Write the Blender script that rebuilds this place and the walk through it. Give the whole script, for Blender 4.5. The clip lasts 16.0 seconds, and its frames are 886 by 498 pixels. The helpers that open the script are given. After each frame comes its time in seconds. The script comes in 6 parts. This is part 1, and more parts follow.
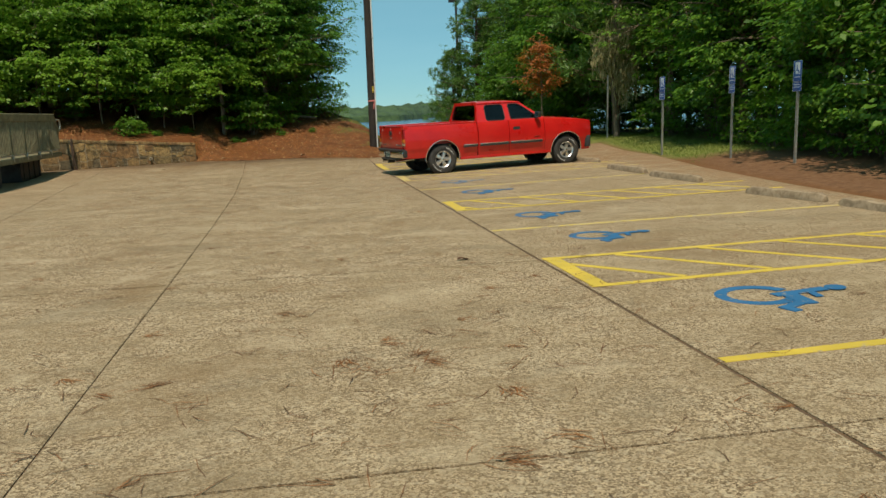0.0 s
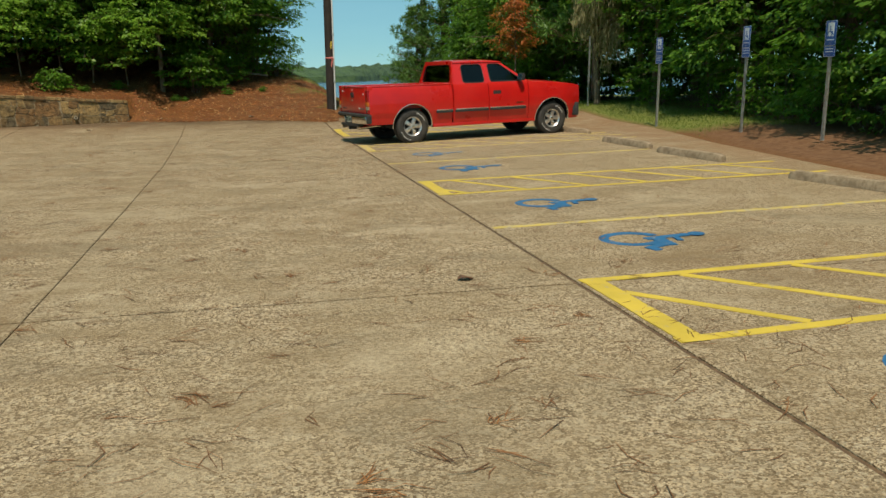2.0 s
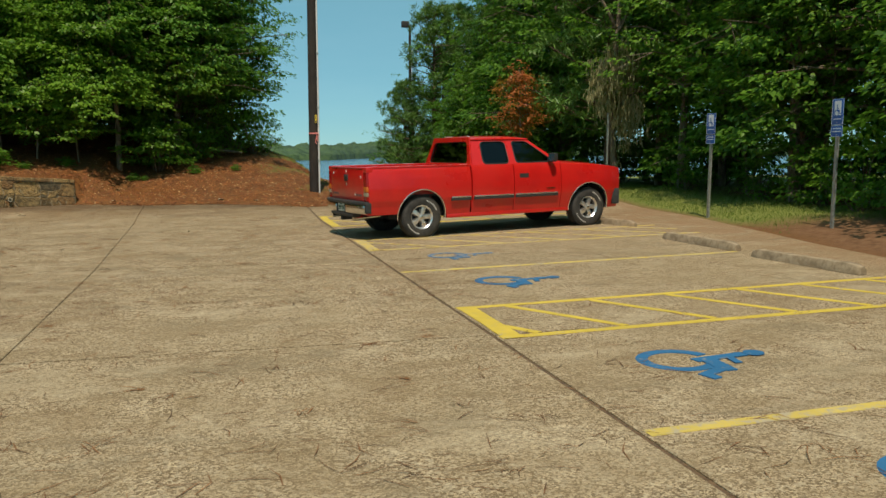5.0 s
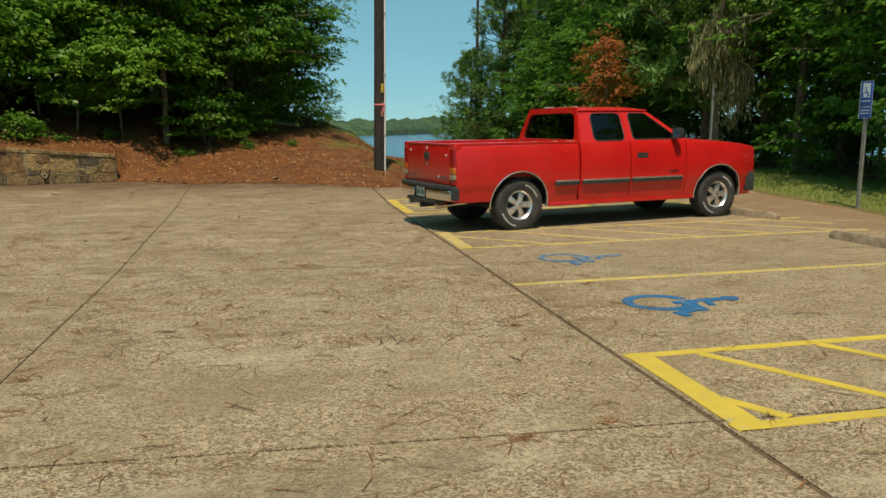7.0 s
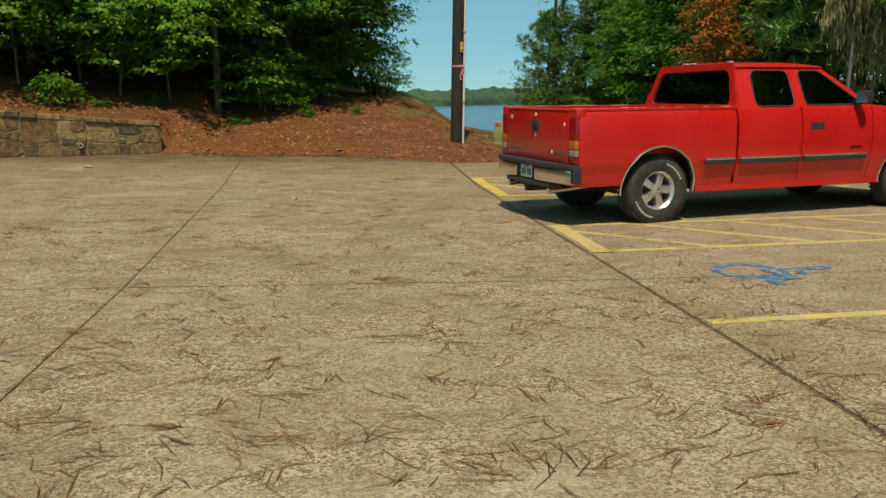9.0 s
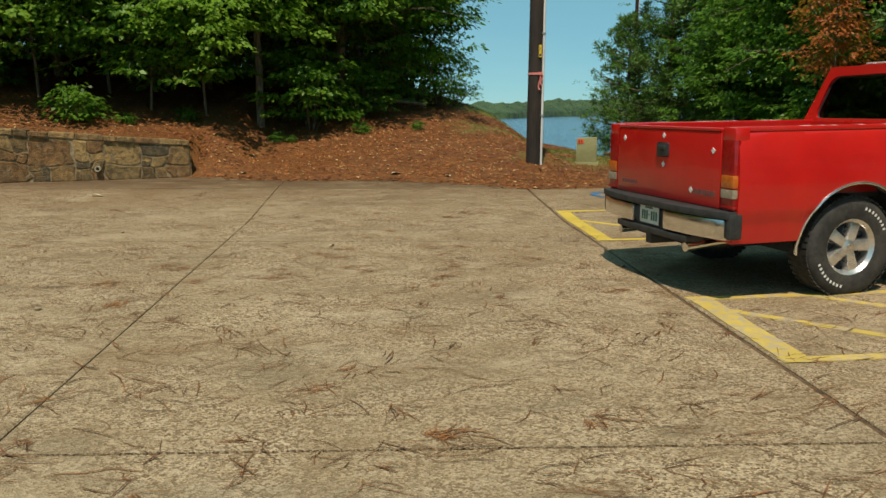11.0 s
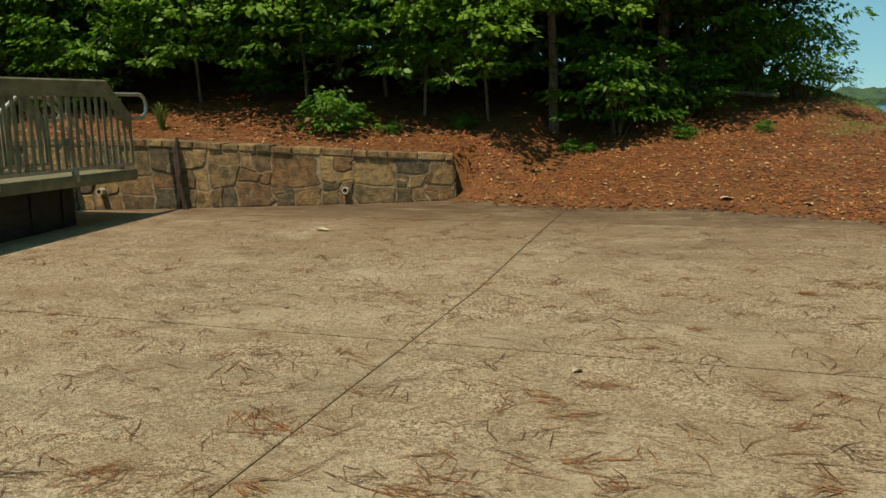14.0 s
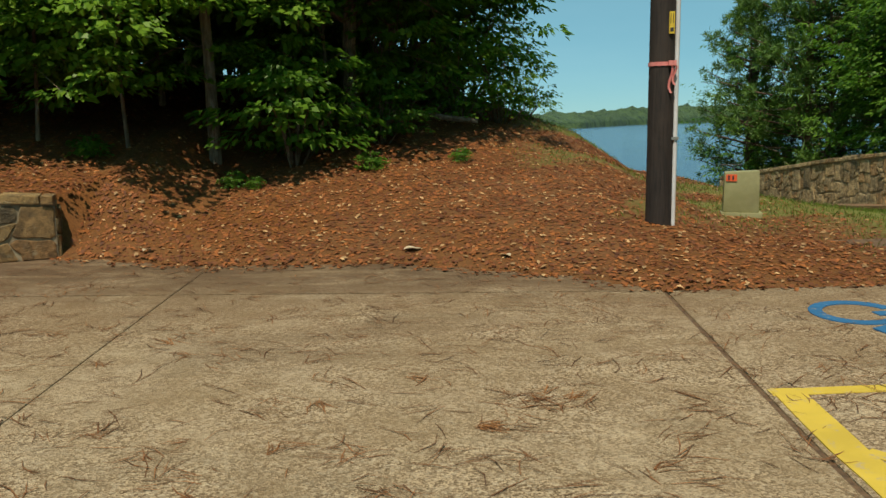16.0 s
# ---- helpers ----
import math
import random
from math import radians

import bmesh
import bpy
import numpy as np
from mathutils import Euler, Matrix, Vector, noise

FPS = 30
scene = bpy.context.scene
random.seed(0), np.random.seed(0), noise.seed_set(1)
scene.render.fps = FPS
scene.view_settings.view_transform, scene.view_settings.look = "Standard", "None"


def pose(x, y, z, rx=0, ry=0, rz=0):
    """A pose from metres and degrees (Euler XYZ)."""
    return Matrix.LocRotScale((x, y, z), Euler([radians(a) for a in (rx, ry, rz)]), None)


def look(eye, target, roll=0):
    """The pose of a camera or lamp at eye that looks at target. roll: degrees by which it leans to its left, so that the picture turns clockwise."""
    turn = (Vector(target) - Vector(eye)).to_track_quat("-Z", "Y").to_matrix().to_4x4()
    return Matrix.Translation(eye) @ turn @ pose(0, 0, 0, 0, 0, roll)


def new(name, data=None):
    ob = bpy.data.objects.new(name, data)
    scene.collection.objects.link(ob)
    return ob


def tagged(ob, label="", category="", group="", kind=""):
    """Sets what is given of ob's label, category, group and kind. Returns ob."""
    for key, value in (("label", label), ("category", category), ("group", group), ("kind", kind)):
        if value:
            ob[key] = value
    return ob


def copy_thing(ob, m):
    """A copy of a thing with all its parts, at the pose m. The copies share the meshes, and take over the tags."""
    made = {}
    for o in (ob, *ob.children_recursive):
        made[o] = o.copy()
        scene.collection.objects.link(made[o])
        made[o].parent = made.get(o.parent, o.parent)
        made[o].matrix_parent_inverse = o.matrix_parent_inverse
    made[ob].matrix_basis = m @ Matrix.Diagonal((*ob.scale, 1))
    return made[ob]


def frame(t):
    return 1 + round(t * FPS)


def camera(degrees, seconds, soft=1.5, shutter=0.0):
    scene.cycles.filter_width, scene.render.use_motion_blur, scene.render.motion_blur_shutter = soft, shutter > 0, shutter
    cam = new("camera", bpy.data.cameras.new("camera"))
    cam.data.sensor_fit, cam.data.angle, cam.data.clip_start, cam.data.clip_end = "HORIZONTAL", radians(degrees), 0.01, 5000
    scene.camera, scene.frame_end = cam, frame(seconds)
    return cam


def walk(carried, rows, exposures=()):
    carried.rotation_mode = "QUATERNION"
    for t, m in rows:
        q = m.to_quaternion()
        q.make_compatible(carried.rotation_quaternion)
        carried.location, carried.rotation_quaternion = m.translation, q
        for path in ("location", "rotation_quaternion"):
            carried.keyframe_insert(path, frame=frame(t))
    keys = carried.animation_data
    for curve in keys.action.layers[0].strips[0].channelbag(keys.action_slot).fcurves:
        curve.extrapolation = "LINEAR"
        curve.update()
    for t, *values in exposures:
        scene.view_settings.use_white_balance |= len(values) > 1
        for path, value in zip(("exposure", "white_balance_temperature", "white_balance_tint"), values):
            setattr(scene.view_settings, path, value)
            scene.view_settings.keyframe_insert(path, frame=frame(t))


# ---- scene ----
import itertools
cam = camera(56.5, 16.0)
PATH = [
    (0, (-0.521, 1.122, 1.59), (-0.177, 3.064, 1.262), -2.0),
    (0.5, (-0.448, 1.823, 1.545), (0.056, 3.712, 1.121), -2.2),
    (1, (-0.397, 2.553, 1.532), (0.068, 4.451, 1.108), -1.2),
    (1.5, (-0.308, 3.248, 1.52), (0.182, 5.126, 1.039), -1.8),
    (2, (-0.325, 3.881, 1.53), (0.121, 5.785, 1.114), -0.6),
    (2.5, (-0.276, 4.58, 1.52), (0.222, 6.484, 1.16), -0.1),
    (3, (-0.247, 5.263, 1.545), (0.188, 7.198, 1.287), -0.6),
    (3.5, (-0.222, 5.903, 1.536), (0.204, 7.843, 1.302), -1.0),
    (4, (-0.165, 6.598, 1.511), (0.255, 8.544, 1.319), -0.6),
    (4.2, (-0.161, 6.821, 1.52), (0.321, 8.751, 1.315), -1.0),
    (6.3, (-0.198, 9.605, 1.51), (0.328, 11.518, 1.256), 0.4),
    (6.5, (-0.192, 9.861, 1.496), (0.316, 11.778, 1.235), 0.1),
    (7, (-0.197, 10.567, 1.472), (0.199, 12.506, 1.184), 0.5),
    (7.5, (-0.243, 11.228, 1.459), (0.15, 13.16, 1.122), -0.1),
    (8, (-0.257, 11.939, 1.444), (0.019, 13.883, 1.066), 0.1),
    (8.2, (-0.282, 12.205, 1.415), (-0.018, 14.153, 1.047), 0.2),
    (10.3, (-0.265, 15.127, 1.335), (-0.001, 17.078, 0.982), 1.4),
    (10.5, (-0.215, 15.395, 1.359), (0.024, 17.348, 1.0), 0.6),
    (11, (-0.115, 16.092, 1.374), (-0.008, 18.062, 1.044), 0.4),
    (11.5, (-0.063, 16.751, 1.391), (-0.229, 18.718, 1.066), -2.0),
    (12, (-0.05, 17.449, 1.391), (-0.477, 19.373, 1.052), -0.8),
    (12.5, (-0.074, 18.15, 1.412), (-0.564, 20.059, 1.075), -0.6),
    (13, (-0.003, 18.823, 1.438), (-0.598, 20.701, 1.095), -1.0),
    (13.5, (-0.007, 19.408, 1.464), (-0.619, 21.28, 1.115), -1.0),
    (14, (0.039, 20.089, 1.465), (-0.644, 21.939, 1.129), -1.5),
    (14.5, (0.074, 20.763, 1.49), (-0.53, 22.637, 1.139), -1.5),
    (15, (0.172, 21.519, 1.489), (-0.403, 23.408, 1.167), -2.3),
    (15.2, (0.226, 21.795, 1.484), (-0.295, 23.699, 1.164), -1.5),
    (15.5, (0.185, 22.197, 1.485), (-0.05, 24.158, 1.167), 0.5),
    (16, (0.418, 22.84, 1.502), (0.351, 24.816, 1.2), -0.9),
]
walk(cam, [(t, look(eye, target, roll)) for t, eye, target, roll in PATH])


# ---- light ----
SUN_AZ, SUN_EL = 192.0, 64.0          # compass turn from +y, and height of the sun, in degrees
world = bpy.data.worlds.new("sky")
scene.world = world
world.use_nodes = True
wn, wl = world.node_tree.nodes, world.node_tree.links
sky = wn.new("ShaderNodeTexSky")
sky.sky_type, sky.sun_disc = "NISHITA", False
sky.sun_elevation, sky.sun_rotation = radians(SUN_EL), radians(SUN_AZ)
sky.air_density, sky.dust_density, sky.ozone_density = 0.9, 0.0, 4.0
sky.altitude = 2500
tint = wn.new("ShaderNodeMix")
tint.data_type, tint.blend_type = "RGBA", "MULTIPLY"
tint.inputs[0].default_value, tint.inputs[7].default_value = 1.0, (0.80, 1.0, 0.93, 1)
wl.new(sky.outputs[0], tint.inputs[6])
haze = wn.new("ShaderNodeTexNoise")                 # thin high haze, faintly streaked
haze.inputs["Scale"].default_value, haze.inputs["Detail"].default_value, haze.inputs["Roughness"].default_value = 3.2, 6.0, 0.6
where, flat = wn.new("ShaderNodeTexCoord"), wn.new("ShaderNodeMapping")
flat.inputs["Scale"].default_value = (1.0, 1.0, 5.0)
wl.new(where.outputs["Generated"], flat.inputs[0])
wl.new(flat.outputs[0], haze.inputs["Vector"])
veil = wn.new("ShaderNodeMix")
veil.data_type = "RGBA"
veil.inputs[6].default_value, veil.inputs[7].default_value = (1.0, 2.8, 3.2, 1), (1.7, 3.4, 3.7, 1)
wl.new(haze.outputs["Fac"], veil.inputs[0])
both = wn.new("ShaderNodeMix")
both.data_type = "RGBA"
both.inputs[0].default_value = 0.72
wl.new(tint.outputs[2], both.inputs[6])
wl.new(veil.outputs[2], both.inputs[7])
wl.new(both.outputs[2], wn["Background"].inputs[0])
wn["Background"].inputs[1].default_value = 0.135
sun = new("sun", bpy.data.lights.new("sun", "SUN"))
sun.data.energy, sun.data.angle, sun.data.color = 4.1, radians(0.6), (1.0, 0.865, 0.70)
to_sun = Vector((math.sin(radians(SUN_AZ)) * math.cos(radians(SUN_EL)), math.cos(radians(SUN_AZ)) * math.cos(radians(SUN_EL)), math.sin(radians(SUN_EL))))
sun.matrix_world = look(to_sun * 60, (0, 0, 0))
scene.view_settings.exposure = 0.06


# ---- materials ----
def shader(name):
    m = bpy.data.materials.new(name)
    m.use_nodes = True
    n, l = m.node_tree.nodes, m.node_tree.links
    return m, n, l, n["Principled BSDF"]


def noise_node(n, l, scale, detail=5.0, rough=0.6, warp=0.0, stretch=None):
    tc = n.new("ShaderNodeTexCoord")
    t = n.new("ShaderNodeTexNoise")
    t.inputs["Scale"].default_value, t.inputs["Detail"].default_value = scale, detail
    t.inputs["Roughness"].default_value, t.inputs["Distortion"].default_value = rough, warp
    if stretch:
        mp = n.new("ShaderNodeMapping")
        mp.inputs["Scale"].default_value = stretch
        l.new(tc.outputs["Object"], mp.inputs[0])
        l.new(mp.outputs[0], t.inputs["Vector"])
    else:
        l.new(tc.outputs["Object"], t.inputs["Vector"])
    return t.outputs["Fac"]


def ramp(n, l, fac, lo, hi):
    r = n.new("ShaderNodeMapRange")
    r.interpolation_type = "SMOOTHSTEP"
    r.inputs["From Min"].default_value, r.inputs["From Max"].default_value = lo, hi
    l.new(fac, r.inputs["Value"])
    return r.outputs["Result"]


def mix(n, l, fac, a, b, mode="MIX"):
    x = n.new("ShaderNodeMix")
    x.data_type, x.blend_type = "RGBA", mode
    for sock, v in ((x.inputs[0], fac), (x.inputs[6], a), (x.inputs[7], b)):
        if isinstance(v, (int, float)):
            sock.default_value = v
        elif isinstance(v, tuple):
            sock.default_value = (*v, 1)
        else:
            l.new(v, sock)
    return x.outputs[2]


def times(n, l, a, b):
    x = n.new("ShaderNodeMath")
    x.operation = "MULTIPLY"
    for sock, v in ((x.inputs[0], a), (x.inputs[1], b)):
        if isinstance(v, (int, float)):
            sock.default_value = v
        else:
            l.new(v, sock)
    return x.outputs[0]


def bump(n, l, bsdf, height, strength, distance):
    b = n.new("ShaderNodeBump")
    b.inputs["Strength"].default_value, b.inputs["Distance"].default_value = strength, distance
    l.new(height, b.inputs["Height"])
    l.new(b.outputs[0], bsdf.inputs["Normal"])


def surface(name, c1, c2, scale=6.0, c3=None, scale3=0.8, amount3=0.6, rough=0.7, metal=0.0, relief=0.15, relief_scale=None,
            depth=0.01, vary=0.0, by="object", coat=0.0, stretch=None):
    """A surface of two grain colours and a stain, with relief; vary: how far pieces differ in brightness."""
    m, n, l, b = shader(name)
    col = mix(n, l, ramp(n, l, noise_node(n, l, scale, 6, 0.65, 0.2, stretch), 0.32, 0.68), c1, c2)
    if c3:
        col = mix(n, l, times(n, l, ramp(n, l, noise_node(n, l, scale3, 5, 0.6, 0.5), 0.45, 0.7), amount3), col, c3)
    if vary:
        rnd = n.new("ShaderNodeNewGeometry").outputs["Random Per Island"] if by == "island" else n.new("ShaderNodeObjectInfo").outputs["Random"]
        hsv = n.new("ShaderNodeHueSaturation")
        r = n.new("ShaderNodeMapRange")
        r.inputs["To Min"].default_value, r.inputs["To Max"].default_value = 1 - vary, 1 + vary
        l.new(rnd, r.inputs["Value"])
        l.new(r.outputs["Result"], hsv.inputs["Value"])
        l.new(col, hsv.inputs["Color"])
        col = hsv.outputs["Color"]
    l.new(col, b.inputs["Base Color"])
    b.inputs["Metallic"].default_value, b.inputs["Coat Weight"].default_value = metal, coat
    rr = n.new("ShaderNodeMapRange")
    rr.inputs["To Min"].default_value, rr.inputs["To Max"].default_value = max(0.03, rough - 0.12), min(1, rough + 0.12)
    l.new(noise_node(n, l, scale * 0.6, 4), rr.inputs["Value"])
    l.new(rr.outputs["Result"], b.inputs["Roughness"])
    if relief:
        bump(n, l, b, noise_node(n, l, relief_scale or scale * 4, 5, 0.7, 0, stretch), relief, depth)
    return m


def concrete_lot():
    """Old exposed-aggregate concrete: tan, speckled, with grey and brown stains."""
    m, n, l, b = shader("weathered_concrete")
    tc = n.new("ShaderNodeTexCoord")
    speck = n.new("ShaderNodeTexVoronoi")
    speck.inputs["Scale"].default_value = 105.0
    l.new(tc.outputs["Object"], speck.inputs["Vector"])
    stones = n.new("ShaderNodeSeparateColor")
    l.new(speck.outputs["Color"], stones.inputs[0])
    col = mix(n, l, ramp(n, l, stones.outputs[0], 0.1, 0.95), (0.132, 0.088, 0.046), (0.577, 0.441, 0.269))
    grit = n.new("ShaderNodeTexVoronoi")
    grit.inputs["Scale"].default_value = 48.0
    l.new(tc.outputs["Object"], grit.inputs["Vector"])
    chips = n.new("ShaderNodeSeparateColor")
    l.new(grit.outputs["Color"], chips.inputs[0])
    col = mix(n, l, times(n, l, ramp(n, l, chips.outputs[1], 0.74, 0.8), 0.5), col, (0.597, 0.491, 0.329))
    col = mix(n, l, times(n, l, ramp(n, l, chips.outputs[2], 0.76, 0.82), 0.4), col, (0.129, 0.081, 0.041))
    worn = ramp(n, l, noise_node(n, l, 0.9, 7, 0.7, 0.8), 0.38, 0.62)
    paste = mix(n, l, ramp(n, l, noise_node(n, l, 30, 6, 0.75), 0.3, 0.7), (0.226, 0.161, 0.084), (0.371, 0.281, 0.161))
    col = mix(n, l, times(n, l, worn, 0.42), col, paste)
    patch = ramp(n, l, noise_node(n, l, 1.6, 7, 0.75, 0.6, (0.7, 1.3, 1)), 0.42, 0.66)
    col = mix(n, l, times(n, l, patch, 0.55), col, (0.242, 0.169, 0.087))
    pale = ramp(n, l, noise_node(n, l, 0.7, 7, 0.75, 0.5, (1, 1.4, 1)), 0.5, 0.7)
    col = mix(n, l, times(n, l, pale, 0.5), col, (0.530, 0.429, 0.280))
    mud = ramp(n, l, noise_node(n, l, 0.33, 5, 0.6, 1.0), 0.52, 0.74)
    col = mix(n, l, times(n, l, mud, 0.5), col, (0.202, 0.122, 0.053))
    scuff = ramp(n, l, noise_node(n, l, 9.0, 7, 0.8, 0.8, (0.6, 1.7, 1)), 0.56, 0.68)
    col = mix(n, l, times(n, l, scuff, 0.42), col, (0.577, 0.478, 0.321))
    grey = ramp(n, l, noise_node(n, l, 0.8, 6, 0.7, 1.0, (0.7, 1.4, 1)), 0.5, 0.68)
    col = mix(n, l, times(n, l, grey, 0.4), col, (0.192, 0.151, 0.092))
    blot = ramp(n, l, noise_node(n, l, 5.0, 7, 0.75, 0.9, (0.6, 1.6, 1)), 0.56, 0.7)
    col = mix(n, l, times(n, l, blot, 0.42), col, (0.144, 0.089, 0.042))
    sep = n.new("ShaderNodeSeparateXYZ")
    l.new(tc.outputs["Object"], sep.inputs[0])
    wash = times(n, l, ramp(n, l, sep.outputs[1], 25.5, 31.0), ramp(n, l, noise_node(n, l, 1.3, 6, 0.7, 0.6, (0.6, 1.5, 1)), 0.25, 0.65))
    col = mix(n, l, times(n, l, wash, 0.8), col, (0.178, 0.107, 0.053))
    rim = times(n, l, ramp(n, l, sep.outputs[1], 28.9, 30.4), ramp(n, l, noise_node(n, l, 1.9, 6, 0.7, 0.6, (0.5, 1.5, 1)), 0.3, 0.55))
    col = mix(n, l, times(n, l, rim, 0.85), col, (0.110, 0.068, 0.036))
    debris = ramp(n, l, noise_node(n, l, 16, 3, 0.5, 1.2, (1, 2.2, 1)), 0.62, 0.7)
    col = mix(n, l, times(n, l, debris, 0.4), col, (0.155, 0.095, 0.044))
    spill = times(n, l, ramp(n, l, sep.outputs[0], 6.9, 8.7), ramp(n, l, noise_node(n, l, 1.5, 7, 0.75, 0.7), 0.3, 0.6))
    col = mix(n, l, times(n, l, spill, 0.75), col, (0.262, 0.150, 0.075))
    l.new(col, b.inputs["Base Color"])
    b.inputs["Roughness"].default_value = 0.88
    b.inputs["Specular IOR Level"].default_value = 0.25
    bump(n, l, b, mix(n, l, 0.5, speck.outputs["Distance"], noise_node(n, l, 25, 6, 0.75)), 1.0, 0.014)
    return m


def paint_mat(name, colour, worn, lo=0.55, hi=0.68):
    """Road paint worn off to the concrete in patches."""
    m, n, l, b = shader(name)
    wear = ramp(n, l, noise_node(n, l, 9, 8, 0.75, 0.4), lo, hi)
    shade = mix(n, l, ramp(n, l, noise_node(n, l, 2.2, 5, 0.6), 0.3, 0.7), colour, tuple(c * 0.8 for c in colour))
    l.new(mix(n, l, wear, shade, worn), b.inputs["Base Color"])
    b.inputs["Roughness"].default_value = 0.7
    bump(n, l, b, noise_node(n, l, 55, 5, 0.7), 0.3, 0.004)
    return m


def leaf_mat(name, dark, light, sheen=0.45, through_amount=0.5, patch=0.35):
    """Leaves: each its own green, glossy on top, letting light through."""
    m, n, l, b = shader(name)
    rnd = n.new("ShaderNodeNewGeometry").outputs["Random Per Island"]
    col = mix(n, l, rnd, dark, light)
    col = mix(n, l, times(n, l, ramp(n, l, noise_node(n, l, patch, 3), 0.4, 0.65), 0.6), col, light)
    l.new(col, b.inputs["Base Color"])
    b.inputs["Roughness"].default_value = sheen
    b.inputs["Specular IOR Level"].default_value = 0.35
    tr = n.new("ShaderNodeBsdfTranslucent")
    l.new(mix(n, l, 0.5, col, (0.10, 0.27, 0.02)), tr.inputs[0])
    ms = n.new("ShaderNodeMixShader")
    ms.inputs[0].default_value = through_amount
    l.new(b.outputs[0], ms.inputs[1])
    l.new(tr.outputs[0], ms.inputs[2])
    l.new(ms.outputs[0], n["Material Output"].inputs[0])
    return m


def ground_mat():
    """Soil under pine straw, fallen leaves and thin grass, by the cover painted on the sheet: red litter, green grass, blue bare dirt."""
    m, n, l, b = shader("forest_floor")
    at = n.new("ShaderNodeAttribute")
    at.attribute_name = "cover"
    sp = n.new("ShaderNodeSeparateColor")
    l.new(at.outputs["Color"], sp.inputs[0])
    soil = mix(n, l, ramp(n, l, noise_node(n, l, 4, 8, 0.7), 0.3, 0.7), (0.10, 0.06, 0.033), (0.2, 0.125, 0.07))
    litter = mix(n, l, ramp(n, l, noise_node(n, l, 22, 6, 0.75, 0.8), 0.35, 0.65), (0.115, 0.041, 0.009), (0.21, 0.082, 0.016))
    litter = mix(n, l, times(n, l, ramp(n, l, noise_node(n, l, 1.1, 5, 0.6, 0.5), 0.45, 0.7), 0.4), litter, (0.25, 0.12, 0.04))
    grass = mix(n, l, ramp(n, l, noise_node(n, l, 14, 6, 0.7), 0.3, 0.7), (0.10, 0.13, 0.025), (0.24, 0.25, 0.06))
    dirt = mix(n, l, ramp(n, l, noise_node(n, l, 7, 8, 0.75), 0.3, 0.7), (0.115, 0.056, 0.026), (0.225, 0.122, 0.062))
    col = mix(n, l, sp.outputs[0], soil, litter)
    col = mix(n, l, sp.outputs[1], col, grass)
    col = mix(n, l, sp.outputs[2], col, dirt)
    l.new(col, b.inputs["Base Color"])
    b.inputs["Roughness"].default_value = 0.92
    b.inputs["Specular IOR Level"].default_value = 0.2
    bump(n, l, b, noise_node(n, l, 26, 8, 0.8), 0.7, 0.03)
    return m


def water_mat():
    m, n, l, b = shader("lake_water")
    b.inputs["Base Color"].default_value = (0.03, 0.075, 0.16, 1)
    b.inputs["Roughness"].default_value = 0.12
    bump(n, l, b, noise_node(n, l, 0.9, 5, 0.6, 0.3, (0.5, 1.6, 1)), 0.55, 0.25)
    return m


def glass_mat(name, tint, rough=0.02):
    m, n, l, b = shader(name)
    b.inputs["Base Color"].default_value = (*tint, 1)
    b.inputs["Transmission Weight"].default_value = 1.0
    b.inputs["Roughness"].default_value, b.inputs["IOR"].default_value = rough, 1.45
    return m


def stone_mat(name, tones):
    """Field stone: every piece its own tan, rust, grey or dark tone, mottled, rough."""
    m, n, l, b = shader(name)
    cr = n.new("ShaderNodeValToRGB")
    cr.color_ramp.interpolation = "CONSTANT"
    for k, (at, c) in enumerate(tones):
        e = cr.color_ramp.elements[k] if k < 2 else cr.color_ramp.elements.new(at)
        e.position, e.color = at, (*c, 1)
    l.new(n.new("ShaderNodeObjectInfo").outputs["Random"], cr.inputs[0])
    grain = mix(n, l, ramp(n, l, noise_node(n, l, 9, 7, 0.7, 0.4), 0.3, 0.7), (0.16, 0.155, 0.14), (0.82, 0.78, 0.68))
    col = mix(n, l, 0.85, cr.outputs[0], grain, "OVERLAY")
    col = mix(n, l, times(n, l, ramp(n, l, noise_node(n, l, 2.6, 5, 0.6, 0.7), 0.5, 0.68), 0.55), col, (0.10, 0.08, 0.045))
    col = mix(n, l, times(n, l, ramp(n, l, noise_node(n, l, 6, 6, 0.7, 0.5), 0.56, 0.68), 0.6), col, (0.36, 0.30, 0.18))
    l.new(col, b.inputs["Base Color"])
    b.inputs["Roughness"].default_value = 0.9
    bump(n, l, b, noise_node(n, l, 11, 8, 0.8), 1.0, 0.05)
    return m


CONCRETE = concrete_lot()
JOINT = surface("joint_dirt", (0.075, 0.042, 0.02), (0.17, 0.10, 0.048), 20, relief=0.3)
YELLOW = paint_mat("yellow_road_paint", (0.63, 0.45, 0.05), (0.40, 0.32, 0.19))
YELLOW_OLD = paint_mat("faded_yellow_road_paint", (0.60, 0.44, 0.09), (0.40, 0.33, 0.22), 0.46, 0.6)
BLUE = paint_mat("blue_road_paint", (0.022, 0.135, 0.29), (0.30, 0.27, 0.21), 0.56, 0.7)
BLUE_OLD = paint_mat("faded_blue_road_paint", (0.032, 0.135, 0.27), (0.34, 0.28, 0.19), 0.47, 0.62)
GROUND = ground_mat()
WATER = water_mat()
STONE = stone_mat("brown_field_stone", ((0.0, (0.269, 0.173, 0.075)), (0.2, (0.162, 0.110, 0.051)), (0.38, (0.336, 0.230, 0.100)), (0.56, (0.230, 0.133, 0.056)), (0.68, (0.129, 0.102, 0.060)), (0.82, (0.224, 0.158, 0.072))))
